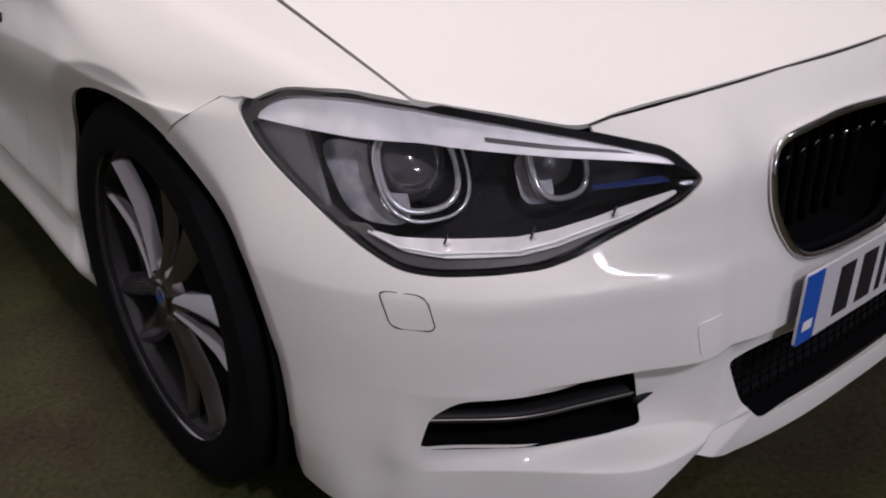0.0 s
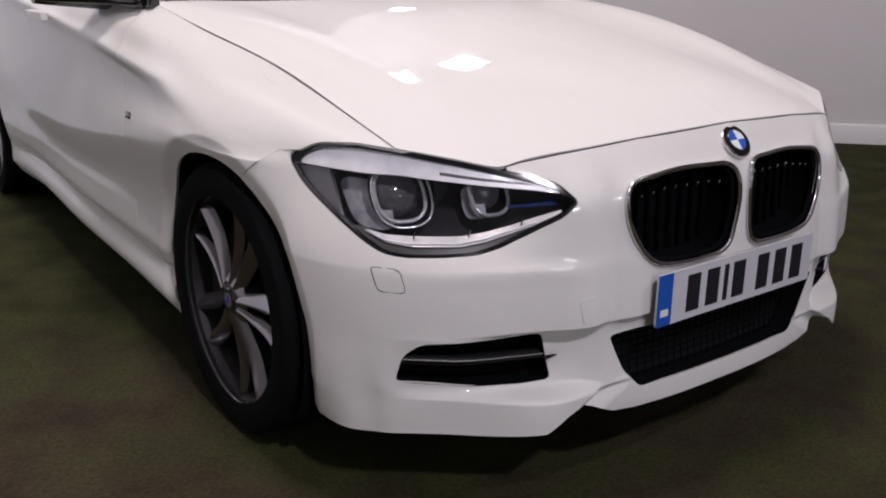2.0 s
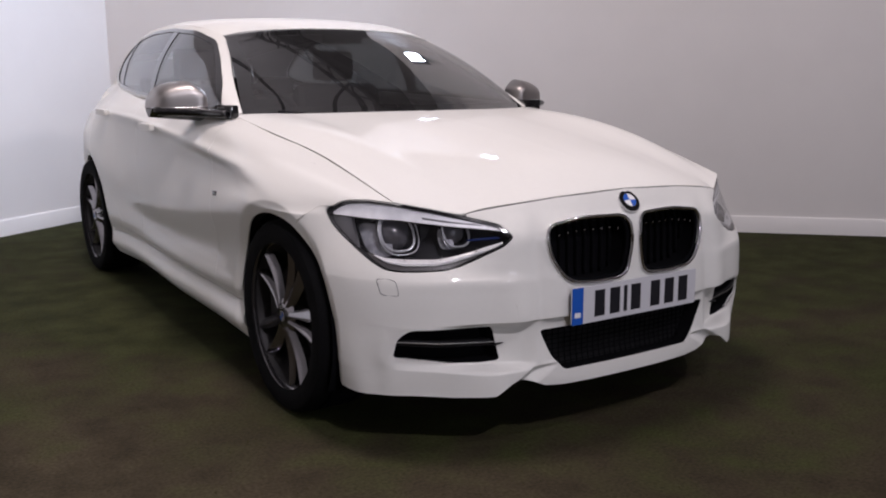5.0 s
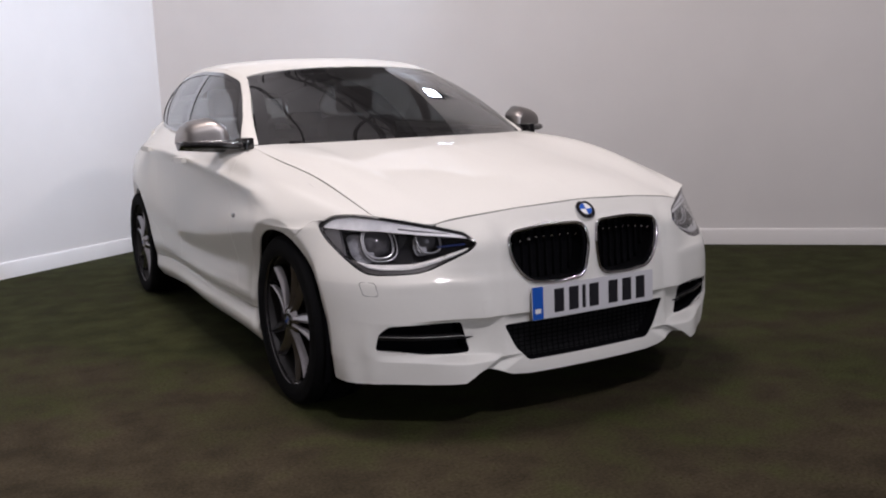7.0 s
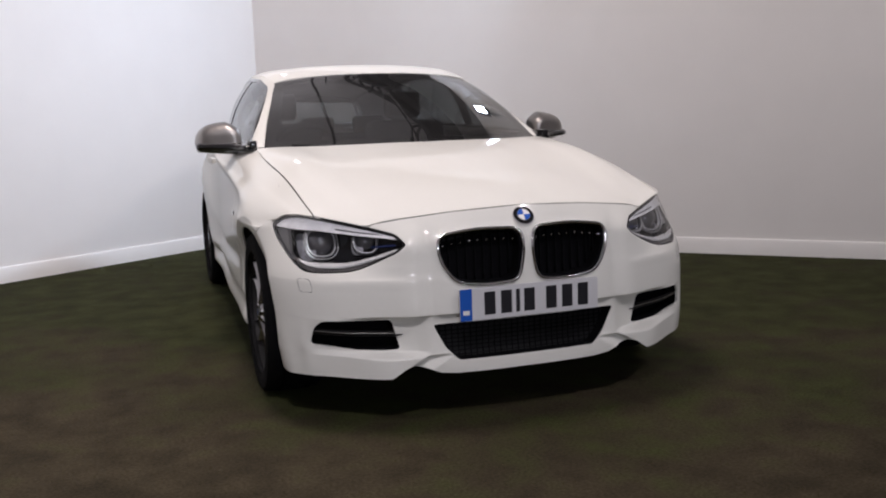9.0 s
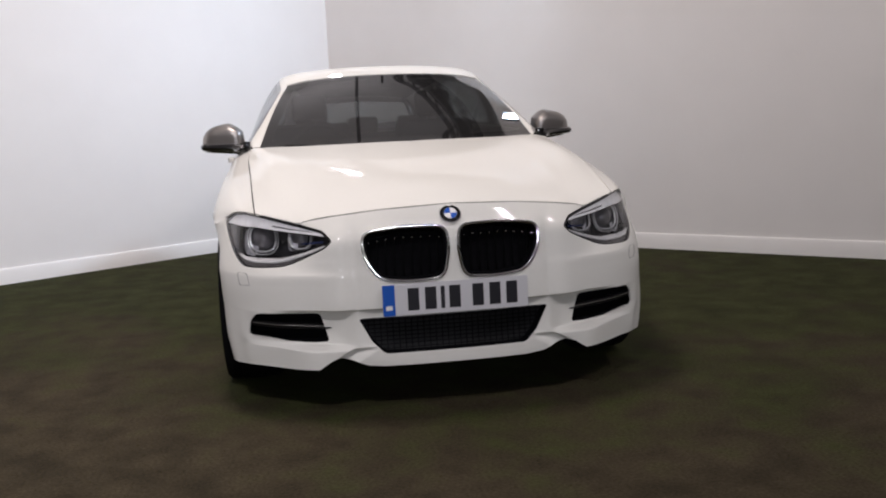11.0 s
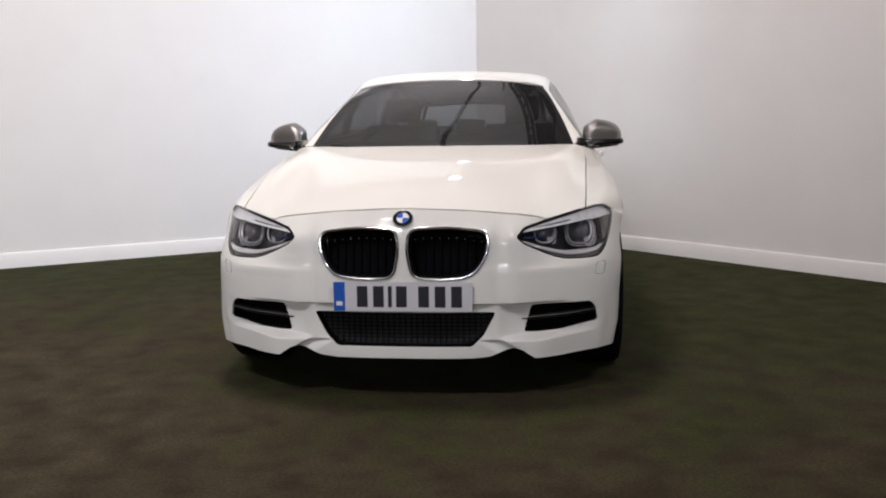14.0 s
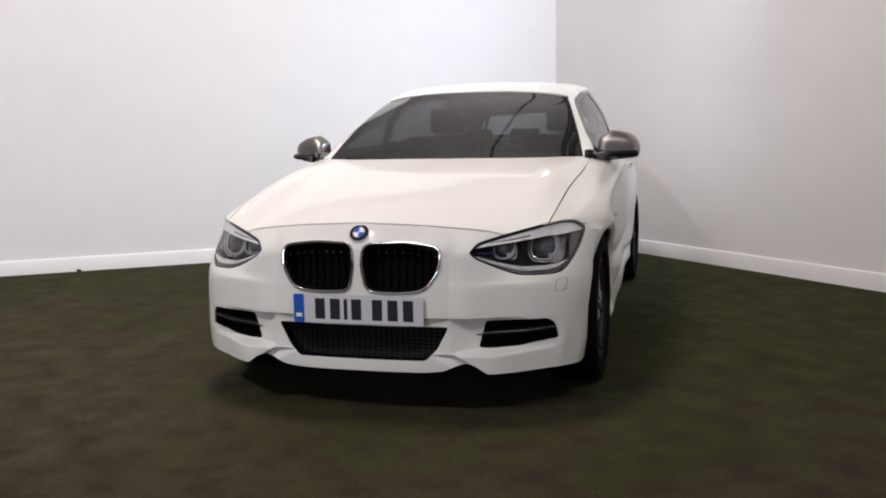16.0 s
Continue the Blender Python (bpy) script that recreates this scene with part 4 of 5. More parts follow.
low_d = np.minimum.reduce([bar_top - hZ, hZ - bar_low, hX - 0.426, 0.747 - hX])
box_d = 0.02 * (1 - np.abs((hX - 0.742) / 0.031) ** 3 - np.abs((hZ - 0.630) / 0.043) ** 4)
box_2 = 0.02 * (1 - np.abs((hX - 0.580) / 0.018) ** 3 - np.abs((hZ - 0.632) / 0.028) ** 4)


LEAN_BACK = 0.42  # the optics lean back towards the top


def ring_at(centre, r, squash, tilt, n=40):
    """A rounded-square ring in the lamp, facing the way tilt (degrees) about z."""
    c, e = math.cos(radians(tilt)), math.sin(radians(tilt))
    out = []
    for k in range(n):
        a = 2 * math.pi * k / n
        u, w = math.cos(a), math.sin(a)
        g = (abs(u) ** 2.6 + abs(w) ** 2.6) ** (-1 / 2.6)
        out.append((centre[0] + r * g * u * c, centre[1] + r * g * u * e + LEAN_BACK * r * g * w, centre[2] + r * g * w * squash))
    return np.array(out)


def dome(name, centre, r, bulge, tilt, mat, parent):
    c, e = math.cos(radians(tilt)), math.sin(radians(tilt))
    verts, faces = [], []
    rings, seg = 10, 40
    for i in range(rings + 1):
        q = i / rings
        for k in range(seg):
            a = 2 * math.pi * k / seg
            u, w, d = r * q * math.cos(a), r * q * math.sin(a), -bulge * (1 - q * q)
            verts.append((centre[0] + u * c - d * e, centre[1] + u * e + d * c + LEAN_BACK * 0.5 * w, centre[2] + w))
    for i in range(rings):
        for k in range(seg):
            faces.append([i * seg + k, i * seg + (k + 1) % seg, (i + 1) * seg + (k + 1) % seg, (i + 1) * seg + k])
    return part(name, mesh_of(name, verts, faces), mat, parent)


def cup(name, centre, r0, r1, depth, tilt, mat, parent, n=40):
    a, b = ring_at(centre, r0, 1, tilt, n), ring_at(centre, r1, 1, tilt, n)
    b += np.array((-math.sin(radians(tilt)), math.cos(radians(tilt)), 0)) * depth
    rows = np.array([np.concatenate([a, a[:1]]), np.concatenate([(a + b) / 2 + (b - a) * 0.15, ((a + b) / 2 + (b - a) * 0.15)[:1]]), np.concatenate([b, b[:1]])])
    return panel(name, rows, None, mat, parent, (0, -1, 0), 0)


gasket_w = np.where(hZ > np.interp(hX, BROW[:, 0], BROW[:, 1]) - 0.004, 0.0095, 0.0045)


def sleeve(name, outline, s, depth, shrink, mat, parent):
    """Dark lining of an opening in the front skin."""
    ring = np.array(outline)
    mid = ring.mean(0)
    rows = []
    for d, k in ((0.001, 0.006), (depth * 0.5, 0.012), (depth, shrink)):
        q = ring + (mid - ring) * k
        row = [(s * x, on_fascia(abs(a), b) + d, z) for (x, z), (a, b) in zip(q, ring)]
        rows.append(row + row[:1])
    return panel(name, np.array(rows), None, mat, parent, (0, -1, 0), 0)


for s in (-1, 1):
    flip = np.array((s, 1, 1))
    out = (s * 0.4, -1, 0)
    lampbody = panel("headlamp", lamp_skin(0.0) * flip, np.minimum(half_in - 0.001, gasket_w + 0.001 - half_in), PIANO, car, out, 0.07, -0.003, "swept-back headlamp with twin projectors")
    panel("lamp_cover", lamp_skin(0.0) * flip, half_in - gasket_w, LENS, lampbody, out, 0, -0.001)
    panel("lamp_bowl", lamp_skin(0.0) * flip, half_in - 0.003, LAMPBLACK, lampbody, out, 0, -0.085)
    panel("brow_reflector", lamp_skin(0.004 + 0.12 * np.clip(brow_d, 0, 0.035)[..., None]) * flip, np.minimum(half_in - 0.0085, brow_d), BROWWHITE, lampbody, out, 0.006)
    panel("brow_line", lamp_skin(0.0) * flip, np.minimum.reduce([half_in - 0.014, 0.0028 - np.abs(brow_d - 0.009 - (hX - 0.5) * 0.03), hX - 0.48, 0.625 - hX]), LAMPGREY, lampbody, out, 0.001, -0.0050)
    panel("outer_bezel", lamp_skin(0.0) * flip, np.minimum.reduce([half_in - 0.004, -brow_d - 0.001, hX - 0.772 - (0.63 - hZ) * 0.10]), LAMPGREY, lampbody, out, 0.012, -0.016)
    panel("light_bar", lamp_skin(0.006 + 0.8 * np.clip(hZ - bar_low, 0, 0.03)[..., None]) * flip, np.minimum.reduce([low_d, half_in - 0.010]), LIGHTBAR, lampbody, out, 0.004)
    panel("lower_bezel", lamp_skin(0.0) * flip, np.minimum.reduce([bar_low - 0.0015 - hZ, half_in - 0.008, hX - 0.43]), LAMPTRIM, lampbody, out, 0.01, -0.014)
    # outboard projector
    c1 = (s * 0.659, 0.309, 0.627)
    t1 = s * 16
    cup("projector_bowl", c1, 0.060, 0.040, 0.050, t1, LAMPBLACK, lampbody)
    tube("light_ring", ring_at(c1, 0.0485, 0.98, t1), 0.0042, RINGGLASS, lampbody, closed=True, label="clear light ring")
    tube("light_ring", ring_at((c1[0], c1[1] - 0.008, c1[2]), 0.0575, 0.98, t1), 0.0024, RINGGLASS, lampbody, closed=True)
    dome("projector_lens", (c1[0], c1[1] + 0.012, c1[2]), 0.0435, 0.024, t1, BALL, lampbody)
    panel("side_reflector", lamp_skin(0.0) * flip, box_d, SIDEBOX, lampbody, out, 0, -0.052)
    panel("side_reflector", lamp_skin(0.0) * flip, box_2, SIDEBOX, lampbody, out, 0, -0.055)
    rim_line = [(x, z + 0.0012) for x, z in BAR_LOW[1:-1]]
    tube("bar_edge", [(s * x, on_fascia(x, z) + 0.010, z) for x, z in rim_line], 0.0017, BAREDGE, lampbody, sides=6)
    for k in range(3):
        x = 0.505 + 0.085 * k
        tick = [(s * (x + 0.006 * q), on_fascia(x, 0.57) + 0.021, float(np.interp(x, BAR_TOP[:, 0], BAR_TOP[:, 1])) + 0.001 - 0.013 * q) for q in (0, 0.5, 1)]
        tube("bar_divider", tick, 0.0017, PIANO, lampbody, sides=5)
    # inboard projector
    c2 = (s * 0.525, 0.206, 0.632)
    cup("projector_bowl", c2, 0.046, 0.030, 0.04, s * 10, LAMPBLACK, lampbody)
    tube("light_ring", ring_at(c2, 0.039, 0.98, s * 10), 0.0042, RINGGLASS, lampbody, closed=True, label="clear light ring")
    dome("projector_lens", (c2[0], c2[1] + 0.012, c2[2]), 0.030, 0.012, s * 10, LAMPGREY, lampbody)
    # solid blue shelf standing in for a bluish reflection inside the lamp
    glint = [[(s * x, on_fascia(x, 0.622) + 0.016 + d * (0.4 + 0.6 * q), 0.618 + 0.007 * q + d * 0.10) for q, x in zip((0, 0.3, 0.6, 1), (0.522, 0.498, 0.474, 0.447))] for d in (0, 0.007, 0.014)]
    panel("blue_glint", np.array(glint), None, BLUEGLINT, lampbody, (0, -0.3, 1), 0.003)

# ---- kidney grilles ----
for s in (-1, 1):
    ring = np.array([(s * x, on_fascia(x, z) - 0.004, z) for x, z in np.array(KIDNEY)[::1]])
    grille = new("kidney_grille")
    grille.parent = car
    grille["label"] = "black kidney-shaped grille with chrome surround"
    tube("surround", ring, 0.0058, CHROME, grille, closed=True, sides=10, flat=0.8)
    sleeve("grille_sleeve", KIDNEY, s, 0.08, 0.05, MATTBLACK, grille)
    inner = KIDNEY + (np.array(KIDNEY).mean(0) - KIDNEY) * 0.05
    ring2 = np.array([(s * x, on_fascia(x, z) + 0.010, z) for x, z in inner])
    tube("inner_rim", ring2, 0.006, MATTBLACK, grille, closed=True, sides=8)
    k_in = inside(FASCIA[..., 0], FASCIA[..., 2], KIDNEY)
    panel("grille_back", FASCIA * np.array((s, 1, 1)), k_in + 0.004, MATTBLACK, grille, (0, -1, 0), 0, -0.075)
    for i in range(9):
        x = 0.045 + i * 0.031
        zs = [z for z in np.linspace(0.47, 0.68, 106) if inside(np.array([x]), np.array([z]), KIDNEY)[0] > 0.006]
        line = [(s * x, on_fascia(x, z) + 0.066 + 0.006 * abs(2 * (z - zs[0]) / (zs[-1] - zs[0]) - 1) ** 2, z) for z in np.linspace(zs[0], zs[-1], 9)]
        tube("slat", line, 0.0028, MATTBLACK, grille, flat=3.0, axis=(0, -1, 0))
        # small chrome dot set in front of each slat as its glint
        tube("slat_glint", [(s * x, on_fascia(x, zs[-1] - 0.03) + 0.022, zs[-1] - 0.030), (s * x, on_fascia(x, zs[-1] - 0.03) + 0.028, zs[-1] - 0.040)], 0.0022, CHROME, grille, sides=6, axis=(1, 0, 0))
    # lower intake pieces on this side
    fog = new("fog_intake")
    fog.parent = car
    f_in = inside(FASCIA[..., 0], FASCIA[..., 2], FOG)
    panel("intake_back", FASCIA * np.array((s, 1, 1)), f_in + 0.006, MATTBLACK, fog, (0, -1, 0), 0, -0.06)
    sleeve("intake_sleeve", FOG, s, 0.065, 0.03, MATTBLACK, fog)
    blade = [[(s * x, on_fascia(x, 0.33) + 0.010 + d, z + h) for x, z in ((0.445, 0.3185), (0.52, 0.3215), (0.62, 0.3265), (0.70, 0.331), (0.735, 0.333))] for d, h in ((0.05, 0.006), (0.0, 0.004), (-0.003, 0.0), (0.0, -0.004), (0.05, -0.006))]
    panel("blade", loft(blade, 24, 12), None, BLACK, fog, (0, -1, 0), 0)
    edge_line = [(s * x, on_fascia(x, 0.33) + 0.006, z + 0.004) for x, z in ((0.448, 0.3185), (0.52, 0.3215), (0.62, 0.3265), (0.70, 0.331), (0.728, 0.3325))]
    tube("blade_edge", curve2(edge_line, 20, False), 0.0013, SATIN, fog)
    bm = bmesh.new()
    bmesh.ops.create_cone(bm, cap_ends=True, segments=12, radius1=0.0065, radius2=0.0006, depth=0.056)
    bm.transform(Matrix.Translation((s * 0.442, on_fascia(0.445, 0.33) + 0.001, 0.319)) @ Matrix.Rotation(radians(-90 * s), 4, "Y") @ Matrix.Diagonal((0.6, 1, 1, 1)))
    part("blade_tip", bm_mesh("blade_tip", bm), BLACK, fog)
lower = new("lower_grille")
lower.parent = car
panel("intake_back", front, inside(front[..., 0], front[..., 2], INTAKE) + 0.006, BLACK, lower, (0, -1, 0), 0, -0.05)
sleeve("intake_sleeve", INTAKE, 1, 0.055, 0.02, MATTBLACK, lower)
for i in range(9):
    z = 0.232 + i * 0.0145
    tube("mesh_bar", [(x, on_fascia(abs(x), z) + 0.040, z) for x in np.linspace(-0.335, 0.335, 15)], 0.0016, MATTBLACK, lower, sides=5)
for i in range(31):
    x = -0.33 + i * 0.022
    tube("mesh_bar", [(x, on_fascia(abs(x), z) + 0.040, z) for z in np.linspace(0.215, 0.352, 4)], 0.0016, MATTBLACK, lower, sides=5)

# ---- badge and number plate ----
badge = new("badge")
badge.parent = car
tilt = Matrix.Translation((0, on_fascia(0.0, 0.700) + 0.001, 0.700)) @ pose(0, 0, 0, 50)


def sector(r, a0, a1, n=10):
    return [(0, 0)] + [(r * math.cos(radians(a0 + (a1 - a0) * k / n)), r * math.sin(radians(a0 + (a1 - a0) * k / n))) for k in range(n + 1)]


def disc(r, n=48):
    return [(r * math.cos(2 * math.pi * k / n), r * math.sin(2 * math.pi * k / n)) for k in range(n)]


plate_of("rim", disc(0.0385), 0.006, tilt, CHROME, badge, 0.002)
plate_of("black_ring", disc(0.0360), 0.0072, tilt, PIANO, badge, 0.001)
plate_of("silver_ring", disc(0.0240), 0.0078, tilt, CHROME, badge)
for k in range(4):
    plate_of("quadrant", sector(0.0226, 90 * k + 1, 90 * k + 89), 0.0086, tilt, BLUE if k % 2 else WHITE, badge)

number_plate = new("number_plate")
tagged(number_plate, "white number plate with blue band, screwed to the bumper", "number plate")
PLATE_Y = 0.006
base = Matrix.Translation((0, PLATE_Y, 0.416)) @ pose(0, 0, 0, 90)
plate_of("plate", rounded([(-0.26, -0.0555), (0.26, -0.0555), (0.26, 0.0555), (-0.26, 0.0555)], 0.008), 0.004, base, PLATEWHITE, number_plate, 0.0008)
plate_of("band", rounded([(-0.259, -0.0545), (-0.216, -0.0545), (-0.216, 0.0545), (-0.259, 0.0545)], 0.004), 0.0048, base, BLUE, number_plate, label="blue band")
plate_of("band_bar", [(-0.249, -0.034), (-0.226, -0.034), (-0.226, -0.019), (-0.249, -0.019)], 0.0054, base, WHITE, number_plate)
x = -0.176
for i, w in enumerate((0.050, 0.050, 0.014, 0.050, 0.050, 0.050, 0.050)):
    if i == 4:
        x += 0.022
    inset = 0.0 if w < 0.02 else 0.005
    plate_of("bar", [(x + inset, -0.0395), (x + w - inset, -0.0395), (x + w - inset, 0.0395), (x + inset, 0.0395)], 0.0048, base, INK, number_plate)
    x += w + 0.011

# ---- mirrors ----


def mirror_row(s, v, up):
    """One level of a door mirror's shell, from its inner to its outer end."""
    row = []
    for u in np.linspace(0, 1, 30):
        u = (1 - math.cos(math.pi * u)) / 2
        x = 0.753 + 0.211 * u
        back_y = 1.630 + 0.33 * (x - 0.753)
        low = 0.962 - 0.002 * u
        bulge = 0.115 * max(0.0, 1 - abs(2 * u - 1) ** 7) ** 0.5
        if up:
            top = 0.104 * (max(0.0, 1 - u ** 7) ** 0.5) * (1 - 0.22 * u ** 2) * (0.52 + 0.48 * min(1, u / 0.32) ** 0.7)
            row.append((s * (x + 0.006 * v * (1 - u)), back_y - bulge * max(0.0, 1 - v ** 5) ** 0.5, low + v * top))
        else:
            deep = 0.056 - 0.022 * u
            row.append((s * (x - 0.010 * v * u), back_y - (bulge + 0.003 * (v < 0.3)) * (1 - 0.55 * v * v) * (1 if v < 1 else 0.0), low - 0.003 - min(v, 0.99) * deep))
    return row


for s in (-1, 1):
    mirror = new("door_mirror")
    mirror.parent = car
    mirror.location.x = -0.026 if s > 0 else 0.0
    mirror["label"] = "satin silver door mirror with black base"
    cap_rows = np.array([mirror_row(s, math.sin(math.pi / 2 * k / 16), True) for k in range(17)])
    panel("mirror_cap", cap_rows, None, SATIN, mirror, (0, -1, 0.3), 0.004, label="satin silver mirror cap")
    base_rows = np.array([mirror_row(s, v, False) for v in (0, 0.25, 0.5, 0.7, 0.85, 0.95, 0.98, 1.0)])
    panel("mirror_base", base_rows, None, PIANO, mirror, (0, -1, -0.3), 0, label="black lower mirror shell")
    rim = mirror_row(s, 1.0, True) + mirror_row(s, 1.0, False)[::-1]
    part("mirror_glass", mesh_of("mirror_glass", [(x, y - 0.004, z) for x, y, z in rim], [list(range(len(rim)))], False), CHROME, mirror)
    strip = [(x, y - 0.001, z) for x, y, z in mirror_row(s, 0.0, True)][6:-3]
    tube("mirror_strip", strip, 0.0022, CHROME, mirror, sides=6)
    arm = [(s * 0.738, 1.395, 0.936), (s * 0.755, 1.43, 0.937), (s * 0.785, 1.505, 0.940), (s * 0.84, 1.552, 0.944), (s * 0.90, 1.585, 0.947), (s * 0.950, 1.612, 0.949)]
    tube("mirror_arm", curve2(arm, 18, False), 0.033, PIANO, mirror, flat=0.55, axis=(0, 0, 1), sides=12)
    block("mirror_foot", (s * 0.733 - 0.016, 1.35, 0.922), (s * 0.733 + 0.016, 1.50, 0.972), PIANO, mirror, 0.008)

# ---- wheels ----


def spoke_mesh():
    """One twin spoke of the rim, about the x axis, pointing up: two bars with a raised ridge that part towards the rim."""
    bm = bmesh.new()
    for side in (-1, 1):
        rows = []
        for r, half, off, face in ((0.040, 0.0138, 0.014, 0.020), (0.075, 0.0165, 0.0205, 0.013), (0.115, 0.0210, 0.0285, 0.008), (0.150, 0.0228, 0.0355, 0.006), (0.190, 0.0218, 0.0430, 0.008), (0.228, 0.0180, 0.0505, 0.012), (0.245, 0.0200, 0.0540, 0.010)):
            c = side * off
            inner, outer = c - side * half, c + side * half
            ring = [(face - 0.010, inner), (face + 0.001, c - side * half * 0.70), (face + 0.006, c - side * half * 0.25), (face - 0.001, c + side * half * 0.40), (face - 0.014, outer), (face - 0.042, c + side * half * 0.7), (face - 0.042, c - side * half * 0.7)]
            rows.append([bm.verts.new((h, w, r)) for h, w in ring])
        for a, b in zip(rows, rows[1:]):
            for k in range(7):
                bm.faces.new((a[k], a[(k + 1) % 7], b[(k + 1) % 7], b[k]))
        bm.faces.new(rows[0])
        bm.faces.new(rows[-1])
    return bm_mesh("spoke", bm)


RIM_R = 0.246
SPOKE = spoke_mesh()


def make_wheel(place, outward, turn):
    """A wheel whose face looks along +x of its own, at place."""
    wheel = new("wheel")
    tread = [(-0.112, RIM_R - 0.012), (-0.112, 0.252), (-0.114, 0.275), (-0.110, 0.300), (-0.096, 0.3115), (-0.060, 0.3155), (-0.058, 0.309), (-0.050, 0.309), (-0.048, 0.3165), (0.0, 0.3170),
             (0.048, 0.3165), (0.050, 0.309), (0.058, 0.309), (0.060, 0.3155), (0.096, 0.3115), (0.110, 0.300), (0.114, 0.275), (0.112, 0.256), (0.108, RIM_R - 0.008)]
    spin("tyre", tread, RUBBER, wheel, (0, 0, 0), seg=72)
    lip = [(0.104, RIM_R - 0.004), (0.106, RIM_R + 0.004), (0.101, RIM_R + 0.008), (0.094, RIM_R + 0.004), (0.088, RIM_R - 0.010)]
    spin("barrel", [(0.0885, RIM_R - 0.010), (0.040, 0.222), (-0.03, 0.216), (-0.105, 0.230)], DARKMETAL, wheel, (0, 0, 0), seg=72)
    spin("rim", lip, ALLOY, wheel, (0, 0, 0), seg=72, label="dark grey twin-spoke alloy rim")
    for k in range(5):
        sp = part("spoke", SPOKE, ALLOY, wheel)
        sp.matrix_local = pose(0.072, 0, 0, turn + 72 * k)
    spin("hub", [(0.095, 0.0), (0.095, 0.030), (0.090, 0.050), (0.080, 0.062), (0.030, 0.066), (0.030, 0.0)], ALLOY, wheel, (0, 0, 0), seg=32)
    spin("hub_cap", [(0.099, 0.0), (0.0985, 0.026), (0.094, 0.030)], PIANO, wheel, (0, 0, 0), seg=32)
    spin("cap_disc", [(0.0998, 0.0), (0.0996, 0.0165), (0.0985, 0.017)], SATIN, wheel, (0, 0, 0), seg=32)
    part("cap_badge", SECTORS, BLUE, wheel, "blue quarters of the hub emblem")
    for k in range(5):
        a = radians(turn + 36 + 72 * k)
        spin("wheel_bolt", [(0.086, 0.0), (0.086, 0.008), (0.076, 0.009)], PIANO, wheel, (0, 0.046 * math.sin(-a), 0.046 * math.cos(a)), seg=10)
    spin("brake_disc", [(0.020, 0.07), (0.020, 0.175), (0.0, 0.175), (0.0, 0.07)], DARKMETAL, wheel, (0, 0, 0), seg=48)
    block("caliper", (0.0, -0.19, -0.07), (0.060, -0.115, 0.07), BLACK, wheel, 0.012)
    spin("wheel_back", [(-0.02, 0.0), (-0.02, 0.215)], BLACK, wheel, (0, 0, 0), seg=32)
    wheel.parent = car
    wheel.matrix_local = Matrix.Translation(place) @ pose(0, 0, 0, 0, 0, 0 if outward > 0 else 180)
    return wheel


bm = bmesh.new()
for k in (0, 2):
    pts = sector(0.0150, 90 * k + 3, 90 * k + 87)
    f = bm.faces.new([bm.verts.new((0.1005, a, b)) for a, b in pts])
SECTORS = bm_mesh("cap_badge", bm, False)
for s in (-1, 1):
    for yy in (HUB_F, HUB_R):
        make_wheel((s * (0.735 if yy == HUB_F else 0.695), yy, HUB_Z + 0.002), s, 51 if yy == HUB_F else 60)

# ---- cabin ----
cabin = car
dash_rows = [[(x, y0 + 0.10 * (x / 0.7) ** 2, z0) for x in (-0.70, -0.4, 0, 0.4, 0.70)] for y0, z0 in ((1.30, 0.905), (1.55, 0.925), (1.75, 0.915), (1.84, 0.86), (1.84, 0.62))]
panel("dashboard", loft(dash_rows, 40, 24), None, DASH, cabin, (0, 0, 1), 0.01)
block("cabin_floor", (-0.72, 1.4, 0.30), (0.72, 4.0, 0.36), CLOTH, cabin, 0.01)
for sx in (-0.39, 0.39):
    seat = new("front_seat")
    seat.parent = cabin
    block("seat_base", (sx - 0.25, 2.05, 0.36), (sx + 0.25, 2.58, 0.60), CLOTH, seat, 0.06, seg=3)
    block("backrest", (sx - 0.25, 2.56, 0.50), (sx + 0.25, 2.70, 1.06), CLOTH, seat, 0.06, turn=Matrix.Translation((0, 2.6, 0.55)) @ pose(0, 0, 0, -14) @ Matrix.Translation((0, -2.6, -0.55)), seg=3)
    block("headrest", (sx - 0.11, 2.72, 1.06), (sx + 0.11, 2.82, 1.22), CLOTH, seat, 0.035, seg=3)
bench = new("rear_bench")
bench.parent = cabin
block("seat_base", (-0.64, 2.95, 0.36), (0.64, 3.40, 0.60), CLOTH, bench, 0.05, seg=3)
block("backrest", (-0.64, 3.42, 0.50), (0.64, 3.56, 0.97), CLOTH, bench, 0.05, seg=3)
for sx in (-0.36, 0.0, 0.36):
    block("headrest", (sx - 0.11, 3.47, 0.97), (sx + 0.11, 3.56, 1.08), CLOTH, bench, 0.03, seg=3)
wheel_ring = [(-0.36 + 0.185 * math.cos(a), 1.98 + 0.06 * math.sin(a), 0.86 + 0.175 * math.sin(a)) for a in np.linspace(0, 2 * math.pi, 33)[:-1]]
steering = tube("steering_wheel", wheel_ring, 0.016, BLACK, cabin, closed=True)
block("steering_hub", (-0.42, 1.94, 0.81), (-0.30, 2.0, 0.90), BLACK, steering, 0.02)
block("rear_view_mirror", (-0.10, 1.88, 1.222), (0.10, 1.91, 1.268), PIANO, cabin, 0.015)
headliner = ROOF.copy()
headliner[..., 2] -= 0.03
panel("headliner", headliner * np.array((0.97, 1, 1)), None, material("grey_headlining", (0.22, 0.21, 0.21), 0.9), cabin, (0, 0, -1), 0)

# ---- floodlights (two of them added for fill), roof trusses and cables of the hall ----


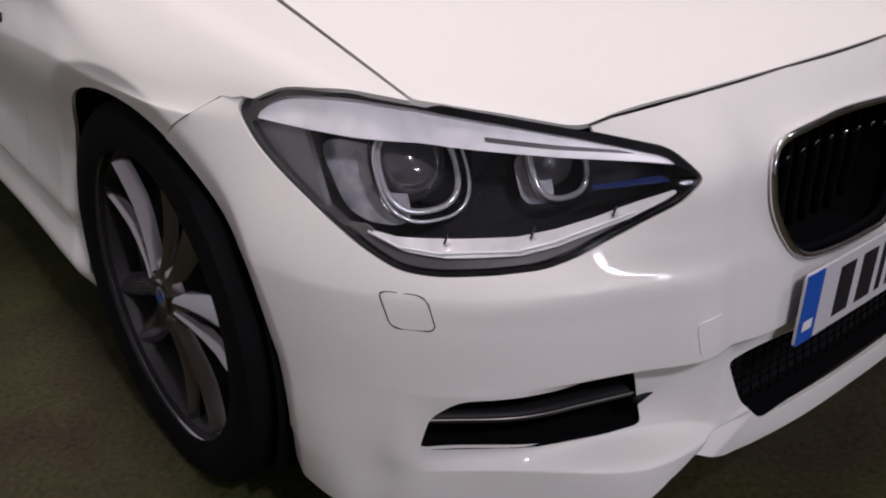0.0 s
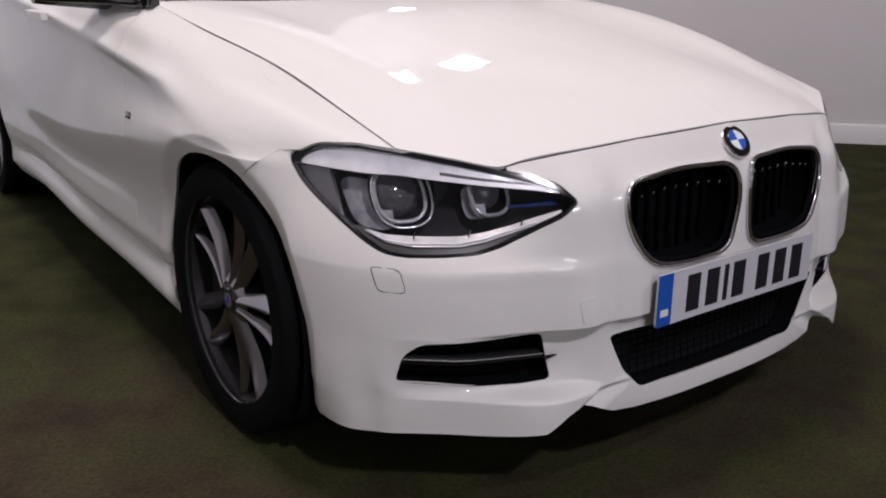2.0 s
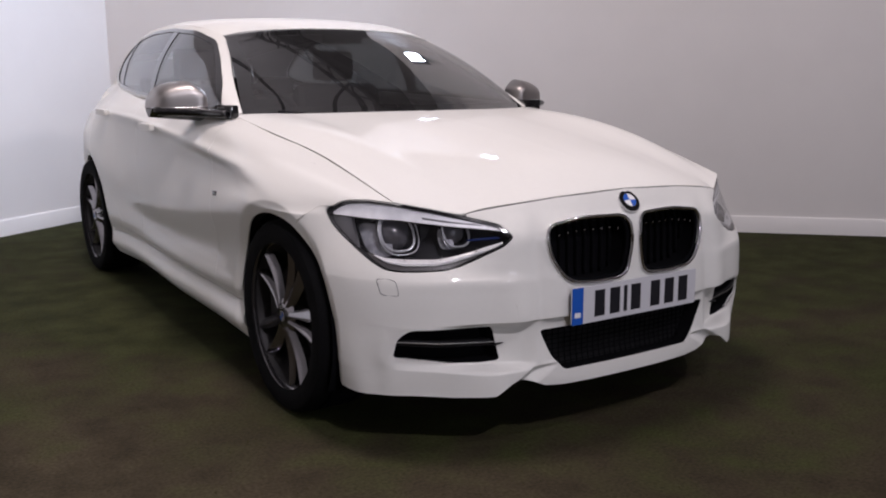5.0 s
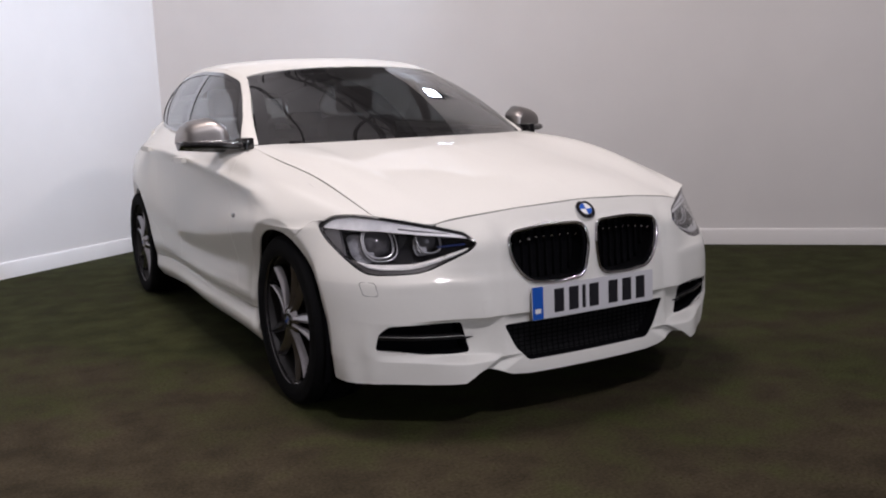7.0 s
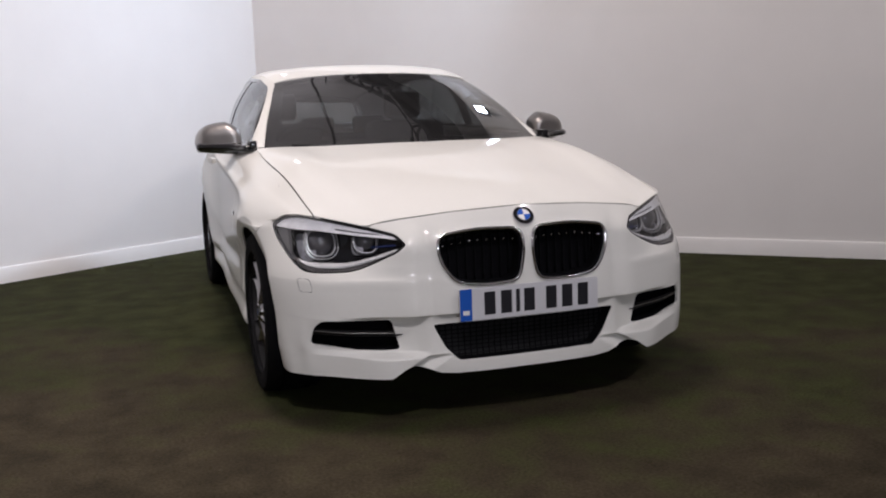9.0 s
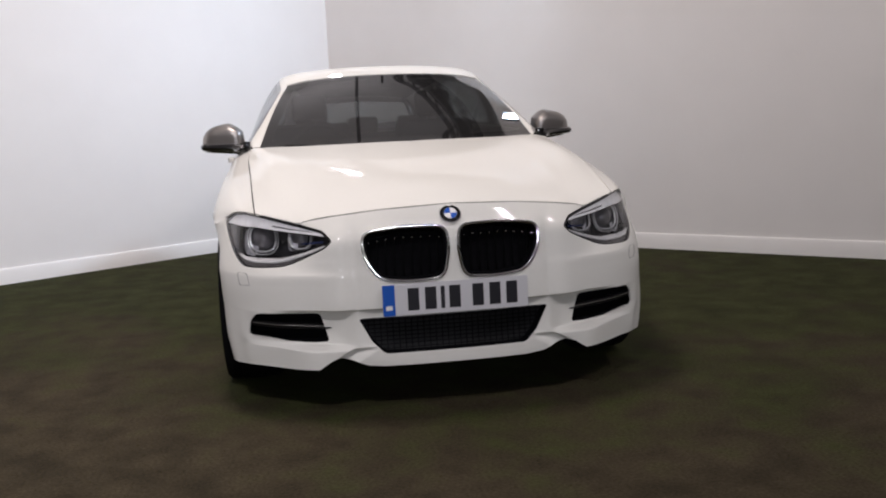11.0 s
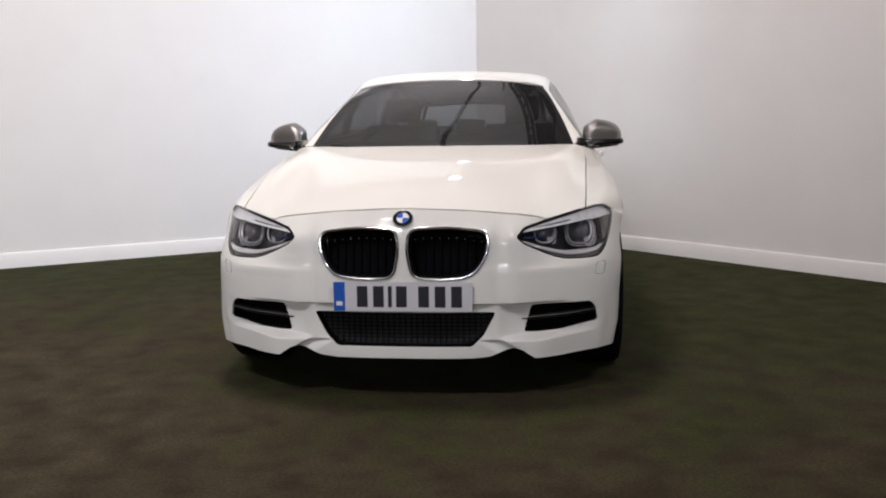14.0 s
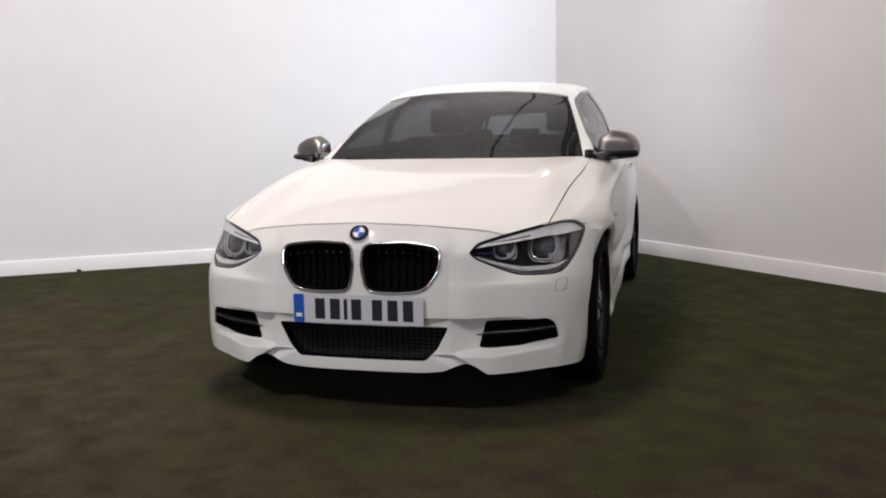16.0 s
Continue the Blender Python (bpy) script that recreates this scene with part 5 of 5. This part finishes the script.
def floodlight(place, target, w, h, label, stem):
    """Black flat housing just behind a lamp's glowing face, with its bracket."""
    lamp = new("floodlight")
    tagged(lamp, label, "floodlight", "hall floodlights")
    m = look(place, target) @ pose(0, 0, 0.03)
    block("housing", (-w / 2 - 0.03, -h / 2 - 0.03, -0.02), (w / 2 + 0.03, h / 2 + 0.03, 0.05), STEEL, lamp, 0.008, turn=m)
    for k in range(5):
        x = -w / 2 + w * k / 4
        block("cooling_fin", (x - 0.004, -h / 2, 0.051), (x + 0.004, h / 2, 0.085), STEEL, lamp, turn=m)
    tube("bracket", [m @ Vector((0, 0, 0.06)), (m @ Vector((0, 0, 0.06))) + Vector(stem) * 0.5, (m @ Vector((0, 0, 0.06))) + Vector(stem)], 0.012, STEEL, lamp, axis=(1, 0.3, 0.2))
    return lamp


for (place, target, sx, sy, *_), stem in zip(LAMPS, ((0, 0, 0.60), (0.28, 0.27, 0), (-0.05, 0.30, 0.0), (0, 0, 1.37), (0, 0, 1.60), (0.2, 1.32, -0.1), (0, -0.6, 0), (0, -0.6, 0))):
    floodlight(place, target, sx, sy, "black LED floodlight, switched on, on a steel bracket; out of view, some added for fill", stem)


def truss(name, a, b, depth, label):
    """Lattice roof truss: two chords and zigzag web."""
    t = new(name)
    tagged(t, label, "roof truss", "hall roof trusses")
    a, b = Vector(a), Vector(b)
    up = Vector((0, 0, depth))
    tube("bottom_chord", [a, (a + b) / 2, b], 0.05, STEEL, t, sides=6, axis=(0, 0, 1))
    tube("top_chord", [a + up, (a + b) / 2 + up, b + up], 0.06, STEEL, t, sides=6, axis=(0, 0, 1))
    for k in (0.08, 0.36, 0.64, 0.92):
        foot = a.lerp(b, k) + up
        tube("hanger", [foot, foot.lerp(Vector((foot.x, foot.y, 6.0)), 0.5), Vector((foot.x, foot.y, 6.0))], 0.02, STEEL, t, sides=6, axis=(1, 0, 0))
    n = max(2, round((b - a).length / 0.6))
    for k in range(n):
        p, q = a.lerp(b, k / n), a.lerp(b, (k + 0.5) / n) + up
        r = a.lerp(b, (k + 1) / n)
        tube("web", [p, (p + q) / 2, q], 0.02, STEEL, t, sides=5, axis=(0.3, 1, 0.2))
        tube("web", [q, (r + q) / 2, r], 0.02, STEEL, t, sides=5, axis=(0.3, 1, 0.2))
    return t


truss("roof_truss", (0.35, 8.3, 4.35), (3.75, -8.8, 4.35), 0.45, "dark steel lattice roof truss spanning the hall")
truss("roof_truss", (-7.2, 8.3, 4.35), (-3.8, -8.8, 4.35), 0.45, "dark steel lattice roof truss spanning the hall")
cable = tube("roof_tie", [(0.35, 8.45, 4.3), (-0.25, 2.0, 4.3), (-1.25, -8.95, 4.3)], 0.028, STEEL, None, sides=6, axis=(0, 0, 1))
tagged(cable, "thin dark steel tie rod under the roof", "tie rod")
brace = tube("roof_brace", [(1.42, 3.0, 4.35), (0.6, 2.08, 4.35), (-2.6, -1.6, 4.35)], 0.03, STEEL, None, sides=6, axis=(0, 0, 1))
tagged(brace, "dark steel diagonal brace under the roof", "brace")

beam = new("roof_beam")
tagged(beam, "deep dark steel roof beam beside the lattice truss", "roof beam")
for name, lo, hi in (("web_plate", (-0.012, -8.85, 4.42), (0.012, 8.85, 4.92)), ("lower_flange", (-0.14, -8.85, 4.40), (0.14, 8.85, 4.42)), ("upper_flange", (-0.14, -8.85, 4.92), (0.14, 8.85, 4.94))):
    block(name, lo, hi, STEEL, beam, turn=Matrix.Translation((2.50, -0.25, 0)) @ pose(0, 0, 0, 0, 0, 11.25))
for y in (-6.0, 0.0, 6.0):
    block("hanger", (-0.02, y - 0.02, 4.94), (0.02, y + 0.02, 6.0), STEEL, beam, turn=Matrix.Translation((2.50, -0.25, 0)) @ pose(0, 0, 0, 0, 0, 11.25))

# ---- turf pile ----
PILE = bpy.data.materials.new("turf_pile")
PILE.use_nodes = True
nt = PILE.node_tree
bs = nt.nodes["Principled BSDF"]
geo = nt.nodes.new("ShaderNodeNewGeometry")
ramp = nt.nodes.new("ShaderNodeValToRGB")
ramp.color_ramp.elements[0].color, ramp.color_ramp.elements[0].position = (0.043, 0.043, 0.017, 1), 0.0
ramp.color_ramp.elements[1].color, ramp.color_ramp.elements[1].position = (0.088, 0.072, 0.046, 1), 1.0
mid = ramp.color_ramp.elements.new(0.62)
mid.color = (0.057, 0.049, 0.025, 1)
nt.links.new(geo.outputs["Random Per Island"], ramp.inputs[0])
nt.nodes.remove(bs)
thin, through_light, both = nt.nodes.new("ShaderNodeBsdfDiffuse"), nt.nodes.new("ShaderNodeBsdfTranslucent"), nt.nodes.new("ShaderNodeMixShader")
for sh in (thin, through_light):
    nt.links.new(ramp.outputs[0], sh.inputs["Color"])
nt.links.new(thin.outputs[0], both.inputs[1])
nt.links.new(through_light.outputs[0], both.inputs[2])
nt.links.new(both.outputs[0], nt.nodes["Material Output"].inputs[0])
rng = np.random.default_rng(7)
n = 150000
px, py = rng.uniform(-4.4, 4.2, n), rng.uniform(-2.6, 5.6, n)
room = (py < CORNER.y + (px - CORNER.x) * 0.725 - 0.06) & (py < CORNER.y - (px - CORNER.x) * 1.03 - 0.06)
bare = (np.abs(px) < 0.5) & (py > 0.6)
px, py = px[room & ~bare], py[room & ~bare]
n = len(px)
turn, tall, wide, lean = rng.uniform(0, 2 * math.pi, n), rng.uniform(0.002, 0.005, n), rng.uniform(0.0010, 0.0020, n), rng.uniform(1.2, 3.5, n)
bend = rng.uniform(0, 2 * math.pi, n)
base_z = np.full(n, -0.001)
a = np.stack([px - wide * np.cos(turn), py - wide * np.sin(turn), base_z], 1)
b = np.stack([px + wide * np.cos(turn), py + wide * np.sin(turn), base_z], 1)
c = np.stack([px + tall * lean * np.cos(bend), py + tall * lean * np.sin(bend), tall], 1)
verts = np.stack([a, b, c], 1).reshape(-1, 3)
me = bpy.data.meshes.new("turf_pile")
me.vertices.add(3 * n)
me.vertices.foreach_set("co", verts.ravel())
me.loops.add(3 * n)
me.loops.foreach_set("vertex_index", np.arange(3 * n))
me.polygons.add(n)
me.polygons.foreach_set("loop_start", np.arange(0, 3 * n, 3))
me.update(calc_edges=True)
tagged(part("turf_pile", me, PILE), "short dark green and brown artificial grass pile", "turf", kind="stuff")

# a scrap on the turf by the skirting
bm = bmesh.new()
bmesh.ops.create_icosphere(bm, subdivisions=2, radius=0.018)
for v in bm.verts:
    v.co = Vector((v.co.x * 1.3, v.co.y * 0.9, v.co.z * 0.5)) * (1 + 0.35 * math.sin(v.co.x * 310) * math.sin(v.co.y * 270 + 1))
scrap = part("scrap", bm_mesh("scrap", bm), material("dark_scrap", (0.02, 0.018, 0.014), 0.8, grain=0.3, grain_scale=90))
scrap.location = (-3.60, 3.11, 0.012)
tagged(scrap, "small dark crumpled scrap on the turf by the wall", "scrap")
